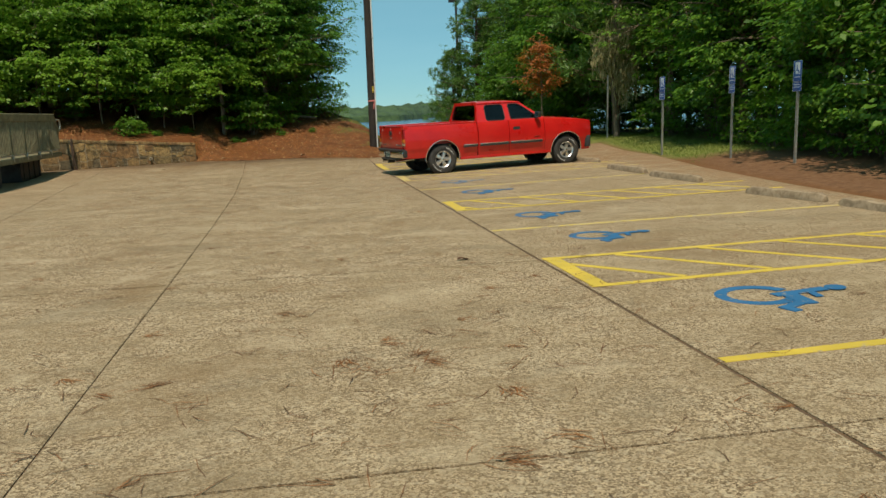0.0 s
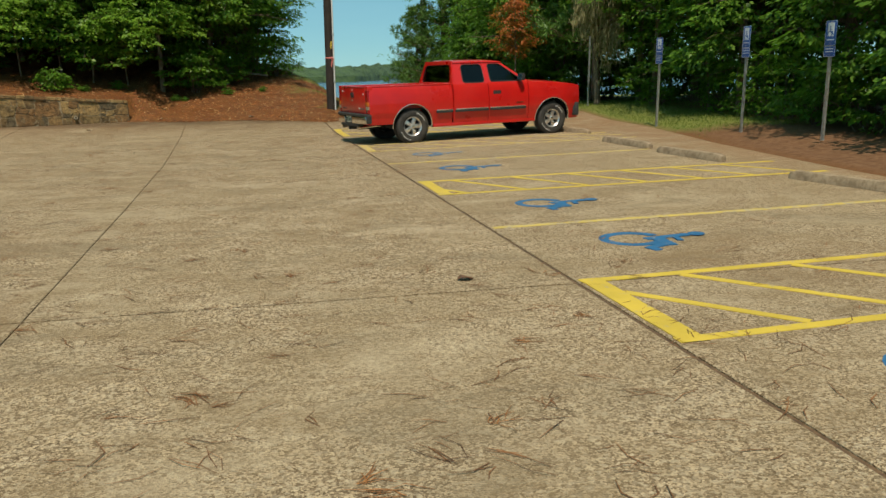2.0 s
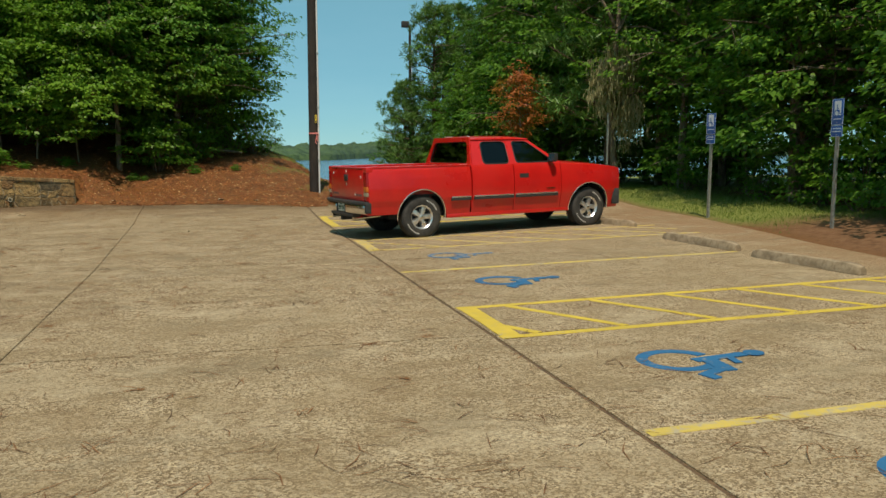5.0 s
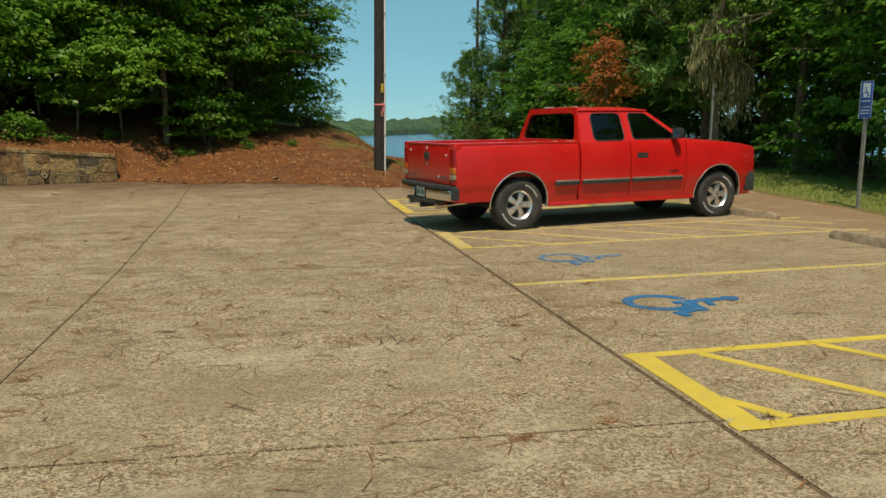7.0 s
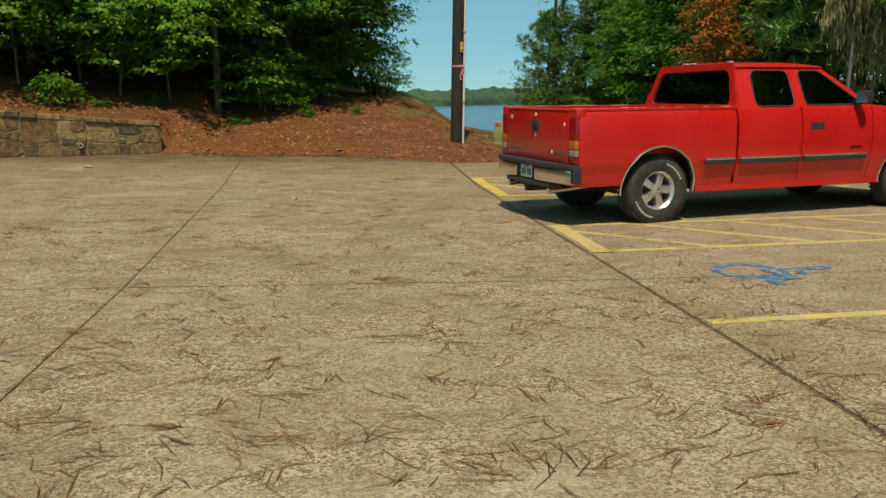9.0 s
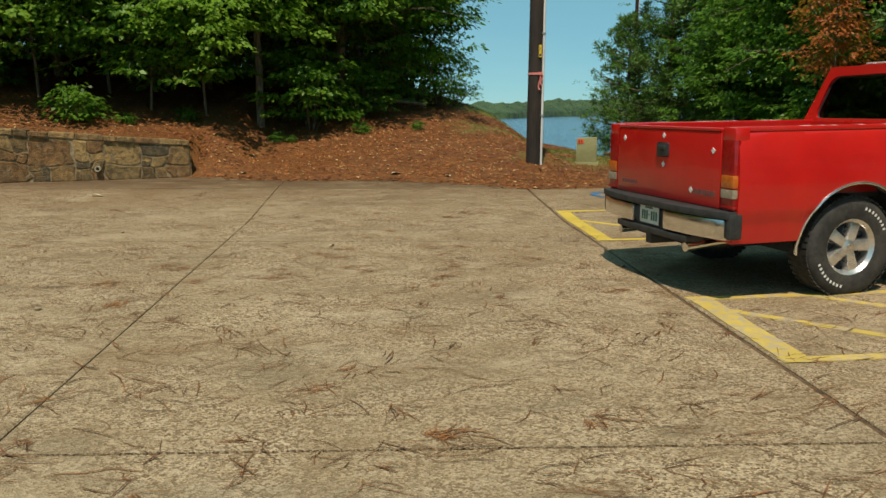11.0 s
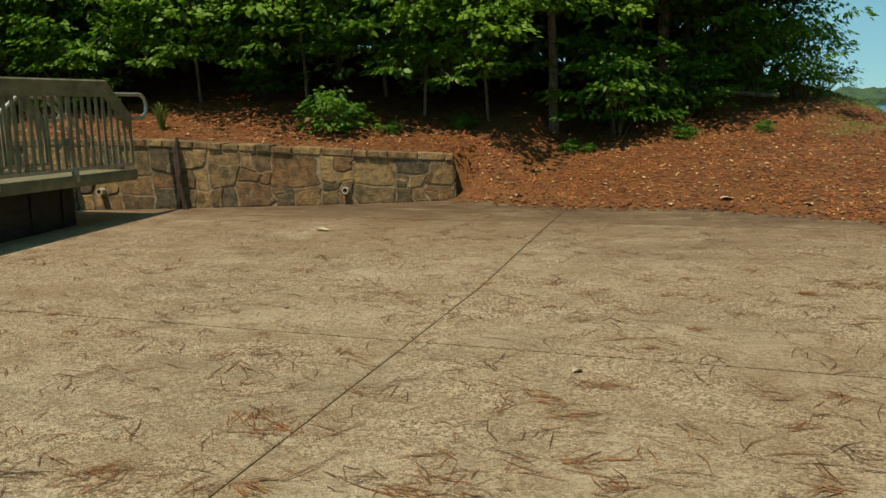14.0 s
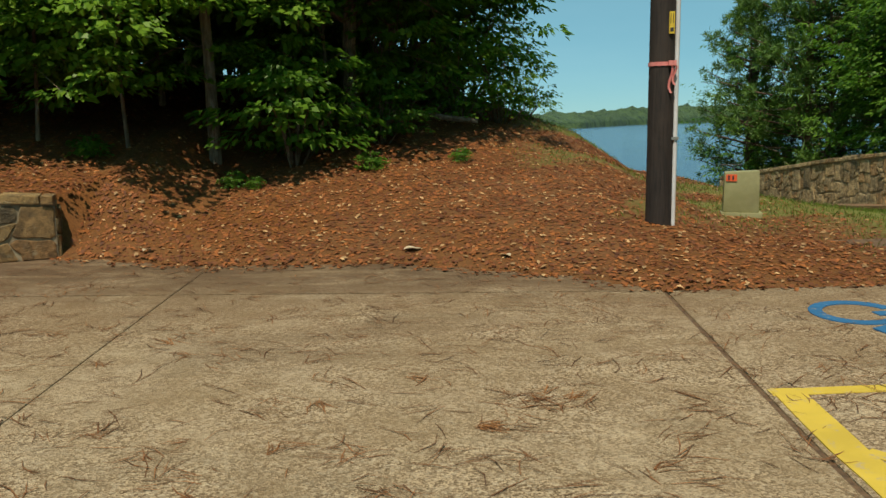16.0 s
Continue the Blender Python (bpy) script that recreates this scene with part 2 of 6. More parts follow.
STONE_TAN = stone_mat("tan_field_stone", ((0.0, (0.413, 0.312, 0.175)), (0.2, (0.300, 0.225, 0.125)), (0.42, (0.475, 0.362, 0.206)), (0.6, (0.362, 0.237, 0.119)), (0.75, (0.213, 0.169, 0.100)), (0.84, (0.388, 0.306, 0.181))))
MORTAR = surface("wall_mortar", (0.22, 0.17, 0.10), (0.39, 0.31, 0.19), 12, (0.112, 0.088, 0.053), 2.0, 0.7, rough=0.95, relief=0.4)
PIPE_CLAY = surface("pale_pipe", (0.36, 0.32, 0.23), (0.48, 0.43, 0.32), 14, rough=0.8, relief=0.1)
STOP = surface("old_cast_concrete", (0.23, 0.165, 0.095), (0.40, 0.305, 0.195), 9, (0.11, 0.08, 0.05), 2.6, 0.7, rough=0.9, relief=0.5, relief_scale=40, depth=0.01)
BARK = surface("grey_brown_bark", (0.10, 0.072, 0.046), (0.25, 0.19, 0.13), 9, (0.109, 0.117, 0.070), 2.0, 0.5, rough=0.95, relief=0.9, relief_scale=14, depth=0.03, stretch=(3, 3, 0.6))
BARK_PINE = surface("pine_bark", (0.085, 0.05, 0.033), (0.21, 0.135, 0.09), 8, rough=0.95, relief=0.9, relief_scale=10, depth=0.04, stretch=(3, 3, 0.7))
LEAF_A = leaf_mat("broad_leaf_green", (0.036, 0.106, 0.010), (0.153, 0.297, 0.024))
LEAF_B = leaf_mat("oak_leaf_green", (0.044, 0.127, 0.016), (0.169, 0.345, 0.034))
LEAF_C = leaf_mat("yellow_green_leaf", (0.072, 0.172, 0.016), (0.221, 0.386, 0.031))
LEAF_D = leaf_mat("dull_oak_leaf", (0.042, 0.12, 0.014), (0.175, 0.335, 0.032))
LEAF_E = leaf_mat("sweetgum_leaf", (0.062, 0.155, 0.015), (0.225, 0.40, 0.036))
LEAF_R = leaf_mat("rust_red_leaf", (0.34, 0.075, 0.02), (0.60, 0.19, 0.05))
NEEDLE = leaf_mat("pine_needle_green", (0.043, 0.109, 0.023), (0.145, 0.261, 0.043), 0.5, 0.15)
MOSS = leaf_mat("grey_hanging_moss", (0.22, 0.21, 0.095), (0.42, 0.38, 0.19), 0.8, 0.3)
LITTER = surface("fallen_leaf", (0.135, 0.037, 0.007), (0.265, 0.086, 0.015), 3, rough=0.75, relief=0, vary=0.5, by="island")
# paler tan colour paints the sunlit edges of curled leaves
LITTER_LIT = surface("sunlit_fallen_leaf", (0.28, 0.15, 0.055), (0.48, 0.30, 0.135), 3, rough=0.75, relief=0, vary=0.4, by="island")
STRAW = surface("pine_straw", (0.10, 0.042, 0.014), (0.225, 0.093, 0.028), 3, rough=0.8, relief=0, vary=0.5, by="island")
STRAW_RED = surface("rust_pine_straw", (0.16, 0.063, 0.017), (0.29, 0.12, 0.032), 3, rough=0.8, relief=0, vary=0.4, by="island")
GRASS = leaf_mat("lawn_grass", (0.06, 0.10, 0.012), (0.20, 0.25, 0.04), 0.6, 0.3)


# ---- building helpers ----
class Build:
    """Collects corners and faces of one mesh."""

    def __init__(self):
        self.v, self.f = [], []

    def add(self, pts, faces):
        k = len(self.v)
        self.v += [tuple(p) for p in pts]
        self.f += [tuple(i + k for i in f) for f in faces]
        return self

    def box(self, lo, hi, m=None):
        pts = [Vector((x, y, z)) for z in (lo[2], hi[2]) for y in (lo[1], hi[1]) for x in (lo[0], hi[0])]
        return self.add([m @ p for p in pts] if m else pts, [(0, 2, 3, 1), (4, 5, 7, 6), (0, 1, 5, 4), (2, 6, 7, 3), (0, 4, 6, 2), (1, 3, 7, 5)])

    def prism(self, outline, z0, z1):
        """An upright prism over a counter-clockwise outline of (x, y)."""
        n = len(outline)
        pts = [(x, y, z0) for x, y in outline] + [(x, y, z1) for x, y in outline]
        return self.add(pts, [tuple(range(n - 1, -1, -1)), tuple(range(n, 2 * n))] + [(i, (i + 1) % n, n + (i + 1) % n, n + i) for i in range(n)])

    def tube(self, path, radii, sides=8, caps=True):
        path = [Vector(p) for p in path]
        if isinstance(radii, (int, float)):
            radii = [radii] * len(path)
        rings = []
        for i, p in enumerate(path):
            d = (path[min(i + 1, len(path) - 1)] - path[max(i - 1, 0)]).normalized()
            a = d.cross(Vector((0, 0, 1)) if abs(d.z) < 0.9 else Vector((1, 0, 0))).normalized()
            b = d.cross(a)
            rings += [p + (a * math.cos(2 * math.pi * s / sides) + b * math.sin(2 * math.pi * s / sides)) * radii[i] for s in range(sides)]
        fs = [(i * sides + s, i * sides + (s + 1) % sides, (i + 1) * sides + (s + 1) % sides, (i + 1) * sides + s) for i in range(len(path) - 1) for s in range(sides)]
        if caps:
            fs += [tuple(range(sides - 1, -1, -1)), tuple(range((len(path) - 1) * sides, len(path) * sides))]
        return self.add(rings, fs)

    def lathe(self, profile, axis="y", sides=32, centre=(0, 0, 0), close=False):
        """Turns a profile of (radius, along) round an axis."""
        n, pts = len(profile), []
        for s in range(sides):
            c, d = math.cos(2 * math.pi * s / sides), math.sin(2 * math.pi * s / sides)
            for r, h in profile:
                p = {"y": (r * c, h, r * d), "x": (h, r * c, r * d), "z": (r * c, r * d, h)}[axis]
                pts.append((p[0] + centre[0], p[1] + centre[1], p[2] + centre[2]))
        m = n if close else n - 1
        return self.add(pts, [(s * n + i, s * n + (i + 1) % n, ((s + 1) % sides) * n + (i + 1) % n, ((s + 1) % sides) * n + i) for s in range(sides) for i in range(m)])

    def grid(self, rows):
        """A sheet through rows of points."""
        n = len(rows[0])
        return self.add([p for r in rows for p in r], [(i * n + j, i * n + j + 1, (i + 1) * n + j + 1, (i + 1) * n + j) for i in range(len(rows) - 1) for j in range(n - 1)])

    def mesh(self, name, mat, bevel=0.0, smooth=True, segments=2, thick=0.0):
        me = bpy.data.meshes.new(name)
        bm = bmesh.new()
        vs = [bm.verts.new(p) for p in self.v]
        for f in self.f:
            try:
                bm.faces.new([vs[i] for i in f])
            except ValueError:
                pass
        bmesh.ops.remove_doubles(bm, verts=bm.verts, dist=1e-5)
        bmesh.ops.recalc_face_normals(bm, faces=bm.faces)
        if thick:
            bmesh.ops.solidify(bm, geom=bm.faces[:], thickness=thick)
        if bevel:
            edges = [e for e in bm.edges if len(e.link_faces) == 2 and e.calc_face_angle(0) > 0.5]
            bmesh.ops.bevel(bm, geom=edges, offset=bevel, segments=segments, affect="EDGES", profile=0.6)
        bm.to_mesh(me)
        bm.free()
        me.materials.append(mat)
        if smooth:
            me.shade_smooth()
            me.set_sharp_from_angle(angle=radians(38))
        return me


def part(name, build, mat, parent, label="", bevel=0.0, smooth=True, m=None, thick=0.0):
    me = build if isinstance(build, bpy.types.Mesh) else build.mesh(name, mat, bevel, smooth, thick=thick)
    ob = new(name, me)
    ob.parent = parent
    if m:
        ob.matrix_basis = m
    return tagged(ob, label)


def thing(name, label, category, m=None, group="", kind="", data=None):
    ob = new(name, data)
    if m:
        ob.matrix_basis = m
    return tagged(ob, label, category, group, kind)


def quads(name, corners, mat):
    """A mesh of loose four-cornered leaves from an array of n x 4 x 3."""
    n = len(corners)
    me = bpy.data.meshes.new(name)
    me.vertices.add(4 * n)
    me.vertices.foreach_set("co", np.ascontiguousarray(corners, dtype=np.float32).ravel())
    me.loops.add(4 * n)
    me.loops.foreach_set("vertex_index", np.arange(4 * n, dtype=np.int32))
    me.polygons.add(n)
    me.polygons.foreach_set("loop_start", np.arange(0, 4 * n, 4, dtype=np.int32))
    me.update(calc_edges=True)
    me.materials.append(mat)
    return me


def leaf_quads(base, way, up, length, width, fold=0.18):
    """Kite-shaped leaves, folded along the rib: base points, directions, upper sides, sizes."""
    way = way / np.linalg.norm(way, axis=1, keepdims=True)
    side = np.cross(way, up)
    side /= np.maximum(np.linalg.norm(side, axis=1, keepdims=True), 1e-6)
    nrm = np.cross(side, way)
    ln, wd = length[:, None], width[:, None]
    mid = base + way * ln * 0.45
    return np.stack([base, mid + side * wd * 0.5 + nrm * wd * fold, base + way * ln, mid - side * wd * 0.5 + nrm * wd * fold], axis=1)


def smooth01(a, b, x):
    t = np.clip((x - a) / (b - a), 0, 1)
    return t * t * (3 - 2 * t)


# ---- lie of the land ----
WALL_X, WALL_Y = [-14.0, -8.0, -5.2, -3.85], [28.6, 29.85, 30.6, 31.15]      # front foot of the stone wall
WALL_TOP = [1.25, 1.13, 0.92, 0.82]
EDGE_X = [-3.85, -2.0, -0.3, 1.3, 2.0, 7.5, 11.0, 60.0]
EDGE_Y = [31.15, 30.6, 30.7, 30.05, 29.5, 29.4, 30.5, 31.0]
LOT_RIGHT_Y, LOT_RIGHT_X = [-40, 12, 15, 19, 23.5, 30.5], [8.2, 8.25, 8.4, 8.8, 9.7, 10.5]


def lot_z(y, x=0.0):
    """Height of the concrete: it climbs to the bank, and a little across the stalls."""
    return 0.04 * np.clip(np.asarray(y, float) - 26.5, 0, 5) + 0.02 * np.clip(np.asarray(x, float) - 2.0, 0, 8.7) * np.interp(np.asarray(y, float), [11, 20], [0.25, 1.0])


def land(x, y):
    """Height of the soil."""
    x, y = np.asarray(x, float), np.asarray(y, float)
    left = x < -3.85
    edge = np.where(left, np.interp(x, WALL_X, WALL_Y) + 0.2, np.interp(x, EDGE_X, EDGE_Y))
    d = y - edge
    base = np.where(left, np.interp(x, WALL_X, WALL_TOP) - 0.06, lot_z(edge, x) + 0.01)
    slope = np.interp(x, [-30, -8, -3.95, -3, -0.3, 1.5, 2.4, 3.5, 5, 8, 12], [0.20, 0.20, 0.19, 0.225, 0.225, 0.165, 0.125, 0.04, 0.012, -0.005, 0.0])
    dd = np.clip(d, 0, None)
    tail = np.interp(x, WALL_X, WALL_TOP) - 0.06 - lot_z(edge, x)
    base = base + np.where(left, 0, np.clip(tail, 0, None) * (1 - smooth01(-3.9, -2.6, x)) * smooth01(0.0, 1.5, d))
    bank = base + slope * np.minimum(dd, 9.5) + 0.02 * np.clip(dd - 9.5, 0, 12)
    fall = smooth01(38.5, np.interp(x, [-10, 0, 2], [90, 62, 56]), y) * np.interp(x, [-10, 0, 2, 8, 14], [6.6, 6.2, 4.6, 4.2, 0.6])
    bank = bank - fall - 0.5 * smooth01(32, 40, y) * smooth01(4.5, 7.0, x) * (1 - smooth01(9.0, 11.5, x))
    inside = -0.045 + lot_z(y, x)
    right = smooth01(0, 2.2, x - np.interp(y, LOT_RIGHT_Y, LOT_RIGHT_X)) * 0.12 * (1 - smooth01(33, 40, y)) + 0.07 * smooth01(0, 0.25, x - np.interp(y, LOT_RIGHT_Y, LOT_RIGHT_X)) * (1 - smooth01(31, 36, y))
    south = inside + np.where(d < 0, right, 0)
    h = np.where(d > 0, bank + np.where(x > 7, right * 0.4, 0), south)
    h = np.maximum(h - 6 * smooth01(58, 78, y), -3.7)
    rough = np.array([noise.noise((a * 0.9, b * 0.9, 0.3)) for a, b in zip(x.ravel(), y.ravel())]).reshape(x.shape) if x.size < 400000 else 0
    return h + np.where(d > 0.3, 0.045, 0.0) * rough


def axis_steps(fine_lo, fine_hi, step, coarse):
    return np.unique(np.concatenate([[-c for c in coarse[0]], np.arange(fine_lo, fine_hi + step / 2, step), coarse[1]]))


xs = axis_steps(-18, 18, 0.24, ([2500, 900, 300, 120, 60, 36, 26, 21], [20, 24, 32, 48, 90, 200, 500, 1200, 2500]))
ys = axis_steps(28, 46, 0.2, ([2500, 900, 300, 100, 40], [-15, -5, 0, 4, 8, 10, 12, 14, 16, 18, 20, 22, 24, 26, 27, 47, 48.5, 50, 53, 57, 62, 70, 85, 120, 300, 900, 2500]))
gx, gy = np.meshgrid(xs, ys)
gz = land(gx, gy)
me = bpy.data.meshes.new("ground")
nx, ny = len(xs), len(ys)
idx = np.arange(nx * ny).reshape(ny, nx)
me.from_pydata(np.stack([gx, gy, gz], -1).reshape(-1, 3).tolist(), [], np.stack([idx[:-1, :-1], idx[:-1, 1:], idx[1:, 1:], idx[1:, :-1]], -1).reshape(-1, 4).tolist())
me.materials.append(GROUND)
me.shade_smooth()


def patchy(x, y, s, seed):
    return np.array([noise.fractal((a * s, b * s, seed), 1.0, 2.0, 4) for a, b in zip(np.ravel(x), np.ravel(y))]).reshape(np.shape(x))


def cover(x, y):
    """Shares of litter, grass and bare dirt."""
    w = patchy(x, y, 0.45, 4.2)
    right = x - np.interp(y, LOT_RIGHT_Y, LOT_RIGHT_X)
    grass = smooth01(0.1, 0.5, w + 0.3) * smooth01(0.7, 2.2, x) * smooth01(31.4, 33.2, y) * (y < 60) * 0.75
    grass = np.maximum(grass, smooth01(3.8, 6.0, x) * smooth01(29.3, 30.5, y) * 0.9)
    grass = np.maximum(grass, smooth01(0, 0.3, right) * smooth01(19.5, 22, y + w) * (1 - smooth01(12.5, 14.5, x + w)))
    dirt = smooth01(0, 0.3, right) * (1 - smooth01(19, 21.5, y + w)) * (1 - smooth01(12.5, 14, x))
    lit = (0.75 + 0.25 * w) * (1 - grass)
    return np.clip(lit, 0, 1), np.clip(grass, 0, 1), np.clip(dirt, 0, 1)


lit, gra, dirt = cover(gx, gy)
att = me.color_attributes.new("cover", "FLOAT_COLOR", "POINT")
att.data.foreach_set("color", np.stack([lit, gra, dirt, np.ones_like(lit)], -1).astype(np.float32).ravel())
thing("ground", "brown soil under pine straw and fallen leaves", "ground", kind="structure", data=me)

lake = Build().grid([[(x, y, -3.0) for x in (-2500, -400, -60, 0, 60, 400, 2500)] for y in (44, 60, 120, 400, 900, 2400)])
thing("water", "calm blue lake water below the bank", "lake", kind="structure", data=lake.mesh("water", WATER, smooth=False))


# ---- concrete lot ----
lot = thing("pavement", "weathered tan concrete parking lot in large slabs with dark joints", "parking lot", kind="structure")


def joint_x(k, y):
    """Where the k-th long joint runs."""
    return {-4: -17.0, -3: -13.2, -2: -9.4, -1: float(np.interp(y, [4, 15.6, 25, 31], [-4.95, -5.4, -6.4, -6.6])), 0: float(np.interp(y, [5, 12, 20, 24, 28, 31], [-1.86, -1.77, -1.79, -1.92, -2.04, -2.12])), 1: 2.0, 2: 5.1, 3: float(np.interp(y, LOT_RIGHT_Y, LOT_RIGHT_X))}[k]


JOINT_Y = [-30, -20, -10.2, -5.3, -0.4, 4.6, 9.42, 14.27, 19.3, 24.8, 29.5]


def slab(k, y0, y1, far=None):
    g, h = 0.005, 0.012
    cuts = [y0 + h] + [y for y in ((26.5, 28.0) if y1 > 26.5 else ()) if y0 < y < y1] + ([y0 + (y1 - y0) * i / 8 for i in range(1, 8)] if k > 0 else [])
    cuts = sorted(c for c in cuts if y0 <= c < y1) + [y1 - h]
    rows = []
    b = Build()
    for y in cuts:
        x0, x1 = joint_x(k, y) + (0.018 if k == 1 else g), joint_x(k + 1, y) - (0.018 if k == 0 else g)
        if k == 2:
            x1 += g
        rows.append([(x0, y), (x0 + 0.012, y), (x1 - 0.012, y), (x1, y)])
    top, n = [], len(rows)
    for i, r in enumerate(rows):
        for j, (x, y) in enumerate(r):
            z = float(lot_z(y, x))
            e = 0.006 if j in (0, 3) else 0.0
            top.append((x, y, z - e))
    fs = [(i * 4 + j, i * 4 + j + 1, i * 4 + j + 5, i * 4 + j + 4) for i in range(n - 1) for j in range(3)]
    b.add(top, fs)
    rim = [i * 4 for i in range(n)][::-1] + [1, 2] + [i * 4 + 3 for i in range(n)] + [(n - 1) * 4 + 2, (n - 1) * 4 + 1]
    low = [(p[0], p[1], p[2] - 0.035) for p in (top[i] for i in rim)]
    q = len(b.v)
    b.v += low
    b.f += [(rim[i], rim[(i + 1) % len(rim)], q + (i + 1) % len(rim), q + i) for i in range(len(rim))]
    part("slab", b, CONCRETE, lot, smooth=False)


for a0, a1 in zip(JOINT_Y[:-1], JOINT_Y[1:]):
    for k in range(-4, 3):
        slab(k, a0, a1)
for k in (-4, -3, -2, -1, 0):
    slab(k, 29.5, 31.9)
bed = Build().grid([[(x, y, float(lot_z(y, x)) - 0.014) for x in (-17, -9, 2.0, 5.1, 8.15)] for y in (-30, 0, 11, 12.5, 14, 15.5, 17, 18.5, 20, 24, 26.5, 29, 31.5)])
thing("joint_filler", "dark dirt filling the joints between concrete slabs", "joint", kind="structure", data=bed.mesh("joint_filler", JOINT))

# ---- road paint ----
SLANT = 0.045


def stripe_outline(p, q, w):
    p, q = Vector(p), Vector(q)
    d = (q - p).normalized()
    n = Vector((-d.y, d.x)) * w / 2
    ln = (q - p).length
    k = max(2, int(ln / 0.25))
    one, two = [], []
    for i in range(k + 1):
        c = p.lerp(q, i / k)
        one.append(c - n * (1 + 0.12 * noise.noise((c.x * 5, c.y * 5, 1.0))))
        two.append(c + n * (1 + 0.12 * noise.noise((c.x * 5, c.y * 5, 7.0))))
    return one, two


def stripe(b, p, q, w, lift=0.004):
    one, two = stripe_outline(p, q, w)
    n = len(one)
    for low, z in ((0, lift), (1, -0.002)):
        b.v += [(c.x, c.y, float(lot_z(c.y, c.x)) + z) for c in one + two]
    k = len(b.v) - 4 * n
    b.f += [(k + i, k + i + 1, k + n + i + 1, k + n + i) for i in range(n - 1)]
    b.f += [(k + i, k + 2 * n + i, k + 2 * n + i + 1, k + i + 1) for i in range(n - 1)]
    b.f += [(k + n + i + 1, k + 3 * n + i + 1, k + 3 * n + i, k + n + i) for i in range(n - 1)]


def stall_line(y, x1, mat, label):
    b = Build()
    stripe(b, (2.03, y), (x1, y + SLANT * (x1 - 2)), 0.10)
    thing("parking_line", label, "road marking", group="stall lines", data=b.mesh("parking_line", mat, smooth=False))


stall_line(5.7, 7.6, YELLOW, "single yellow stall line on concrete")
stall_line(11.73, 7.8, YELLOW_OLD, "single yellow stall line on concrete")
stall_line(18.04, 7.1, YELLOW_OLD, "thin faded yellow stall line on concrete")


def hatched_aisle(y0, y1, x1, mat, starts, run, label):
    """A no-parking aisle: two long lines, a thick bar at the lane joint, slanting hatches."""
    top = thing("hatched_aisle", label, "road marking", group="hatched access aisles")
    for y in (y0 + 0.06, y1 - 0.06):
        b = Build()
        stripe(b, (2.03, y), (x1, y + SLANT * (x1 - 2)), 0.095)
        part("border_line", b, mat, top, smooth=False)
    b = Build()
    stripe(b, (2.13, y0 + 0.005), (2.13, y1 - 0.005), 0.17, 0.006)
    part("end_bar", b, mat, top, smooth=False)
    for s in starts:
        b = Build()
        xa, xb = s, s + run
        p, q = Vector((xa, y1 - 0.12 + SLANT * (xa - 2))), Vector((xb, y0 + 0.12 + SLANT * (xb - 2)))
        if xb > x1:
            q = p.lerp(q, (x1 - xa) / (xb - xa))
        if xa < 2.2:
            p = p.lerp(q, (2.2 - xa) / (q.x - xa))
        stripe(b, p, q, 0.085, 0.005)
        part("hatch_line", b, mat, top, smooth=False)


hatched_aisle(7.96, 9.52, 7.8, YELLOW, (1.95, 2.85, 3.85, 4.85, 5.85, 6.85), 1.05, "bright yellow hatched access aisle between stalls")
hatched_aisle(14.1, 15.54, 8.0, YELLOW, (1.72, 2.55, 3.47, 4.36, 5.25, 6.1, 7.0), 0.68, "bright yellow hatched access aisle between stalls")
hatched_aisle(20.4, 22.06, 8.0, YELLOW_OLD, (1.9, 3.0, 4.1, 5.2, 6.3, 7.3), 1.3, "yellow hatched access aisle beside the red truck")
hatched_aisle(24.78, 27.25, 7.6, YELLOW, (1.7, 2.9, 4.1, 5.3, 6.3), 1.6, "wide yellow hatched aisle beyond the red truck")


def symbol_mesh(mat, z=0.004, thick=0.006):
    """The wheelchair sign: head towards +x, facing -y; about 1 m long. Built of ring, trunk, arm, thigh and shin."""
    b, lift = Build(), itertools.count(1)

    def blade(pts, w):
        pts = [Vector(p) for p in pts]
        for p, q in zip(pts[:-1], pts[1:]):
            d = (q - p).normalized()
            n = Vector((-d.y, d.x)) * w / 2
            b.prism([p - n - d * w * 0.3, q - n + d * w * 0.3, q + n + d * w * 0.3, p + n - d * w * 0.3], z - thick, z + 0.0008 * next(lift))

    def arc(cx, cy, r, w, a0, a1, k=26):
        outer, inner = [], []
        for i in range(k + 1):
            a = radians(a0 + (a1 - a0) * i / k)
            outer.append((cx + (r + w / 2) * math.cos(a), cy + (r + w / 2) * math.sin(a)))
            inner.append((cx + (r - w / 2) * math.cos(a), cy + (r - w / 2) * math.sin(a)))
        for i in range(k):
            b.prism([inner[i], outer[i], outer[i + 1], inner[i + 1]], z - thick, z)

    arc(-0.02, 0.06, 0.27, 0.095, 12, 338)
    arc(0.66, 0.02, 0.042, 0.084, 0, 360, 14)
    blade([(0.54, 0.02), (0.12, 0.0)], 0.10)
    blade([(0.40, 0.0), (0.36, -0.17)], 0.06)
    blade([(0.20, -0.02), (0.16, -0.30)], 0.13)
    blade([(0.17, -0.26), (-0.08, -0.37)], 0.09)
    blade([(-0.08, -0.36), (-0.06, -0.46)], 0.08)
    return b.mesh("wheelchair_symbol", mat, smooth=False)


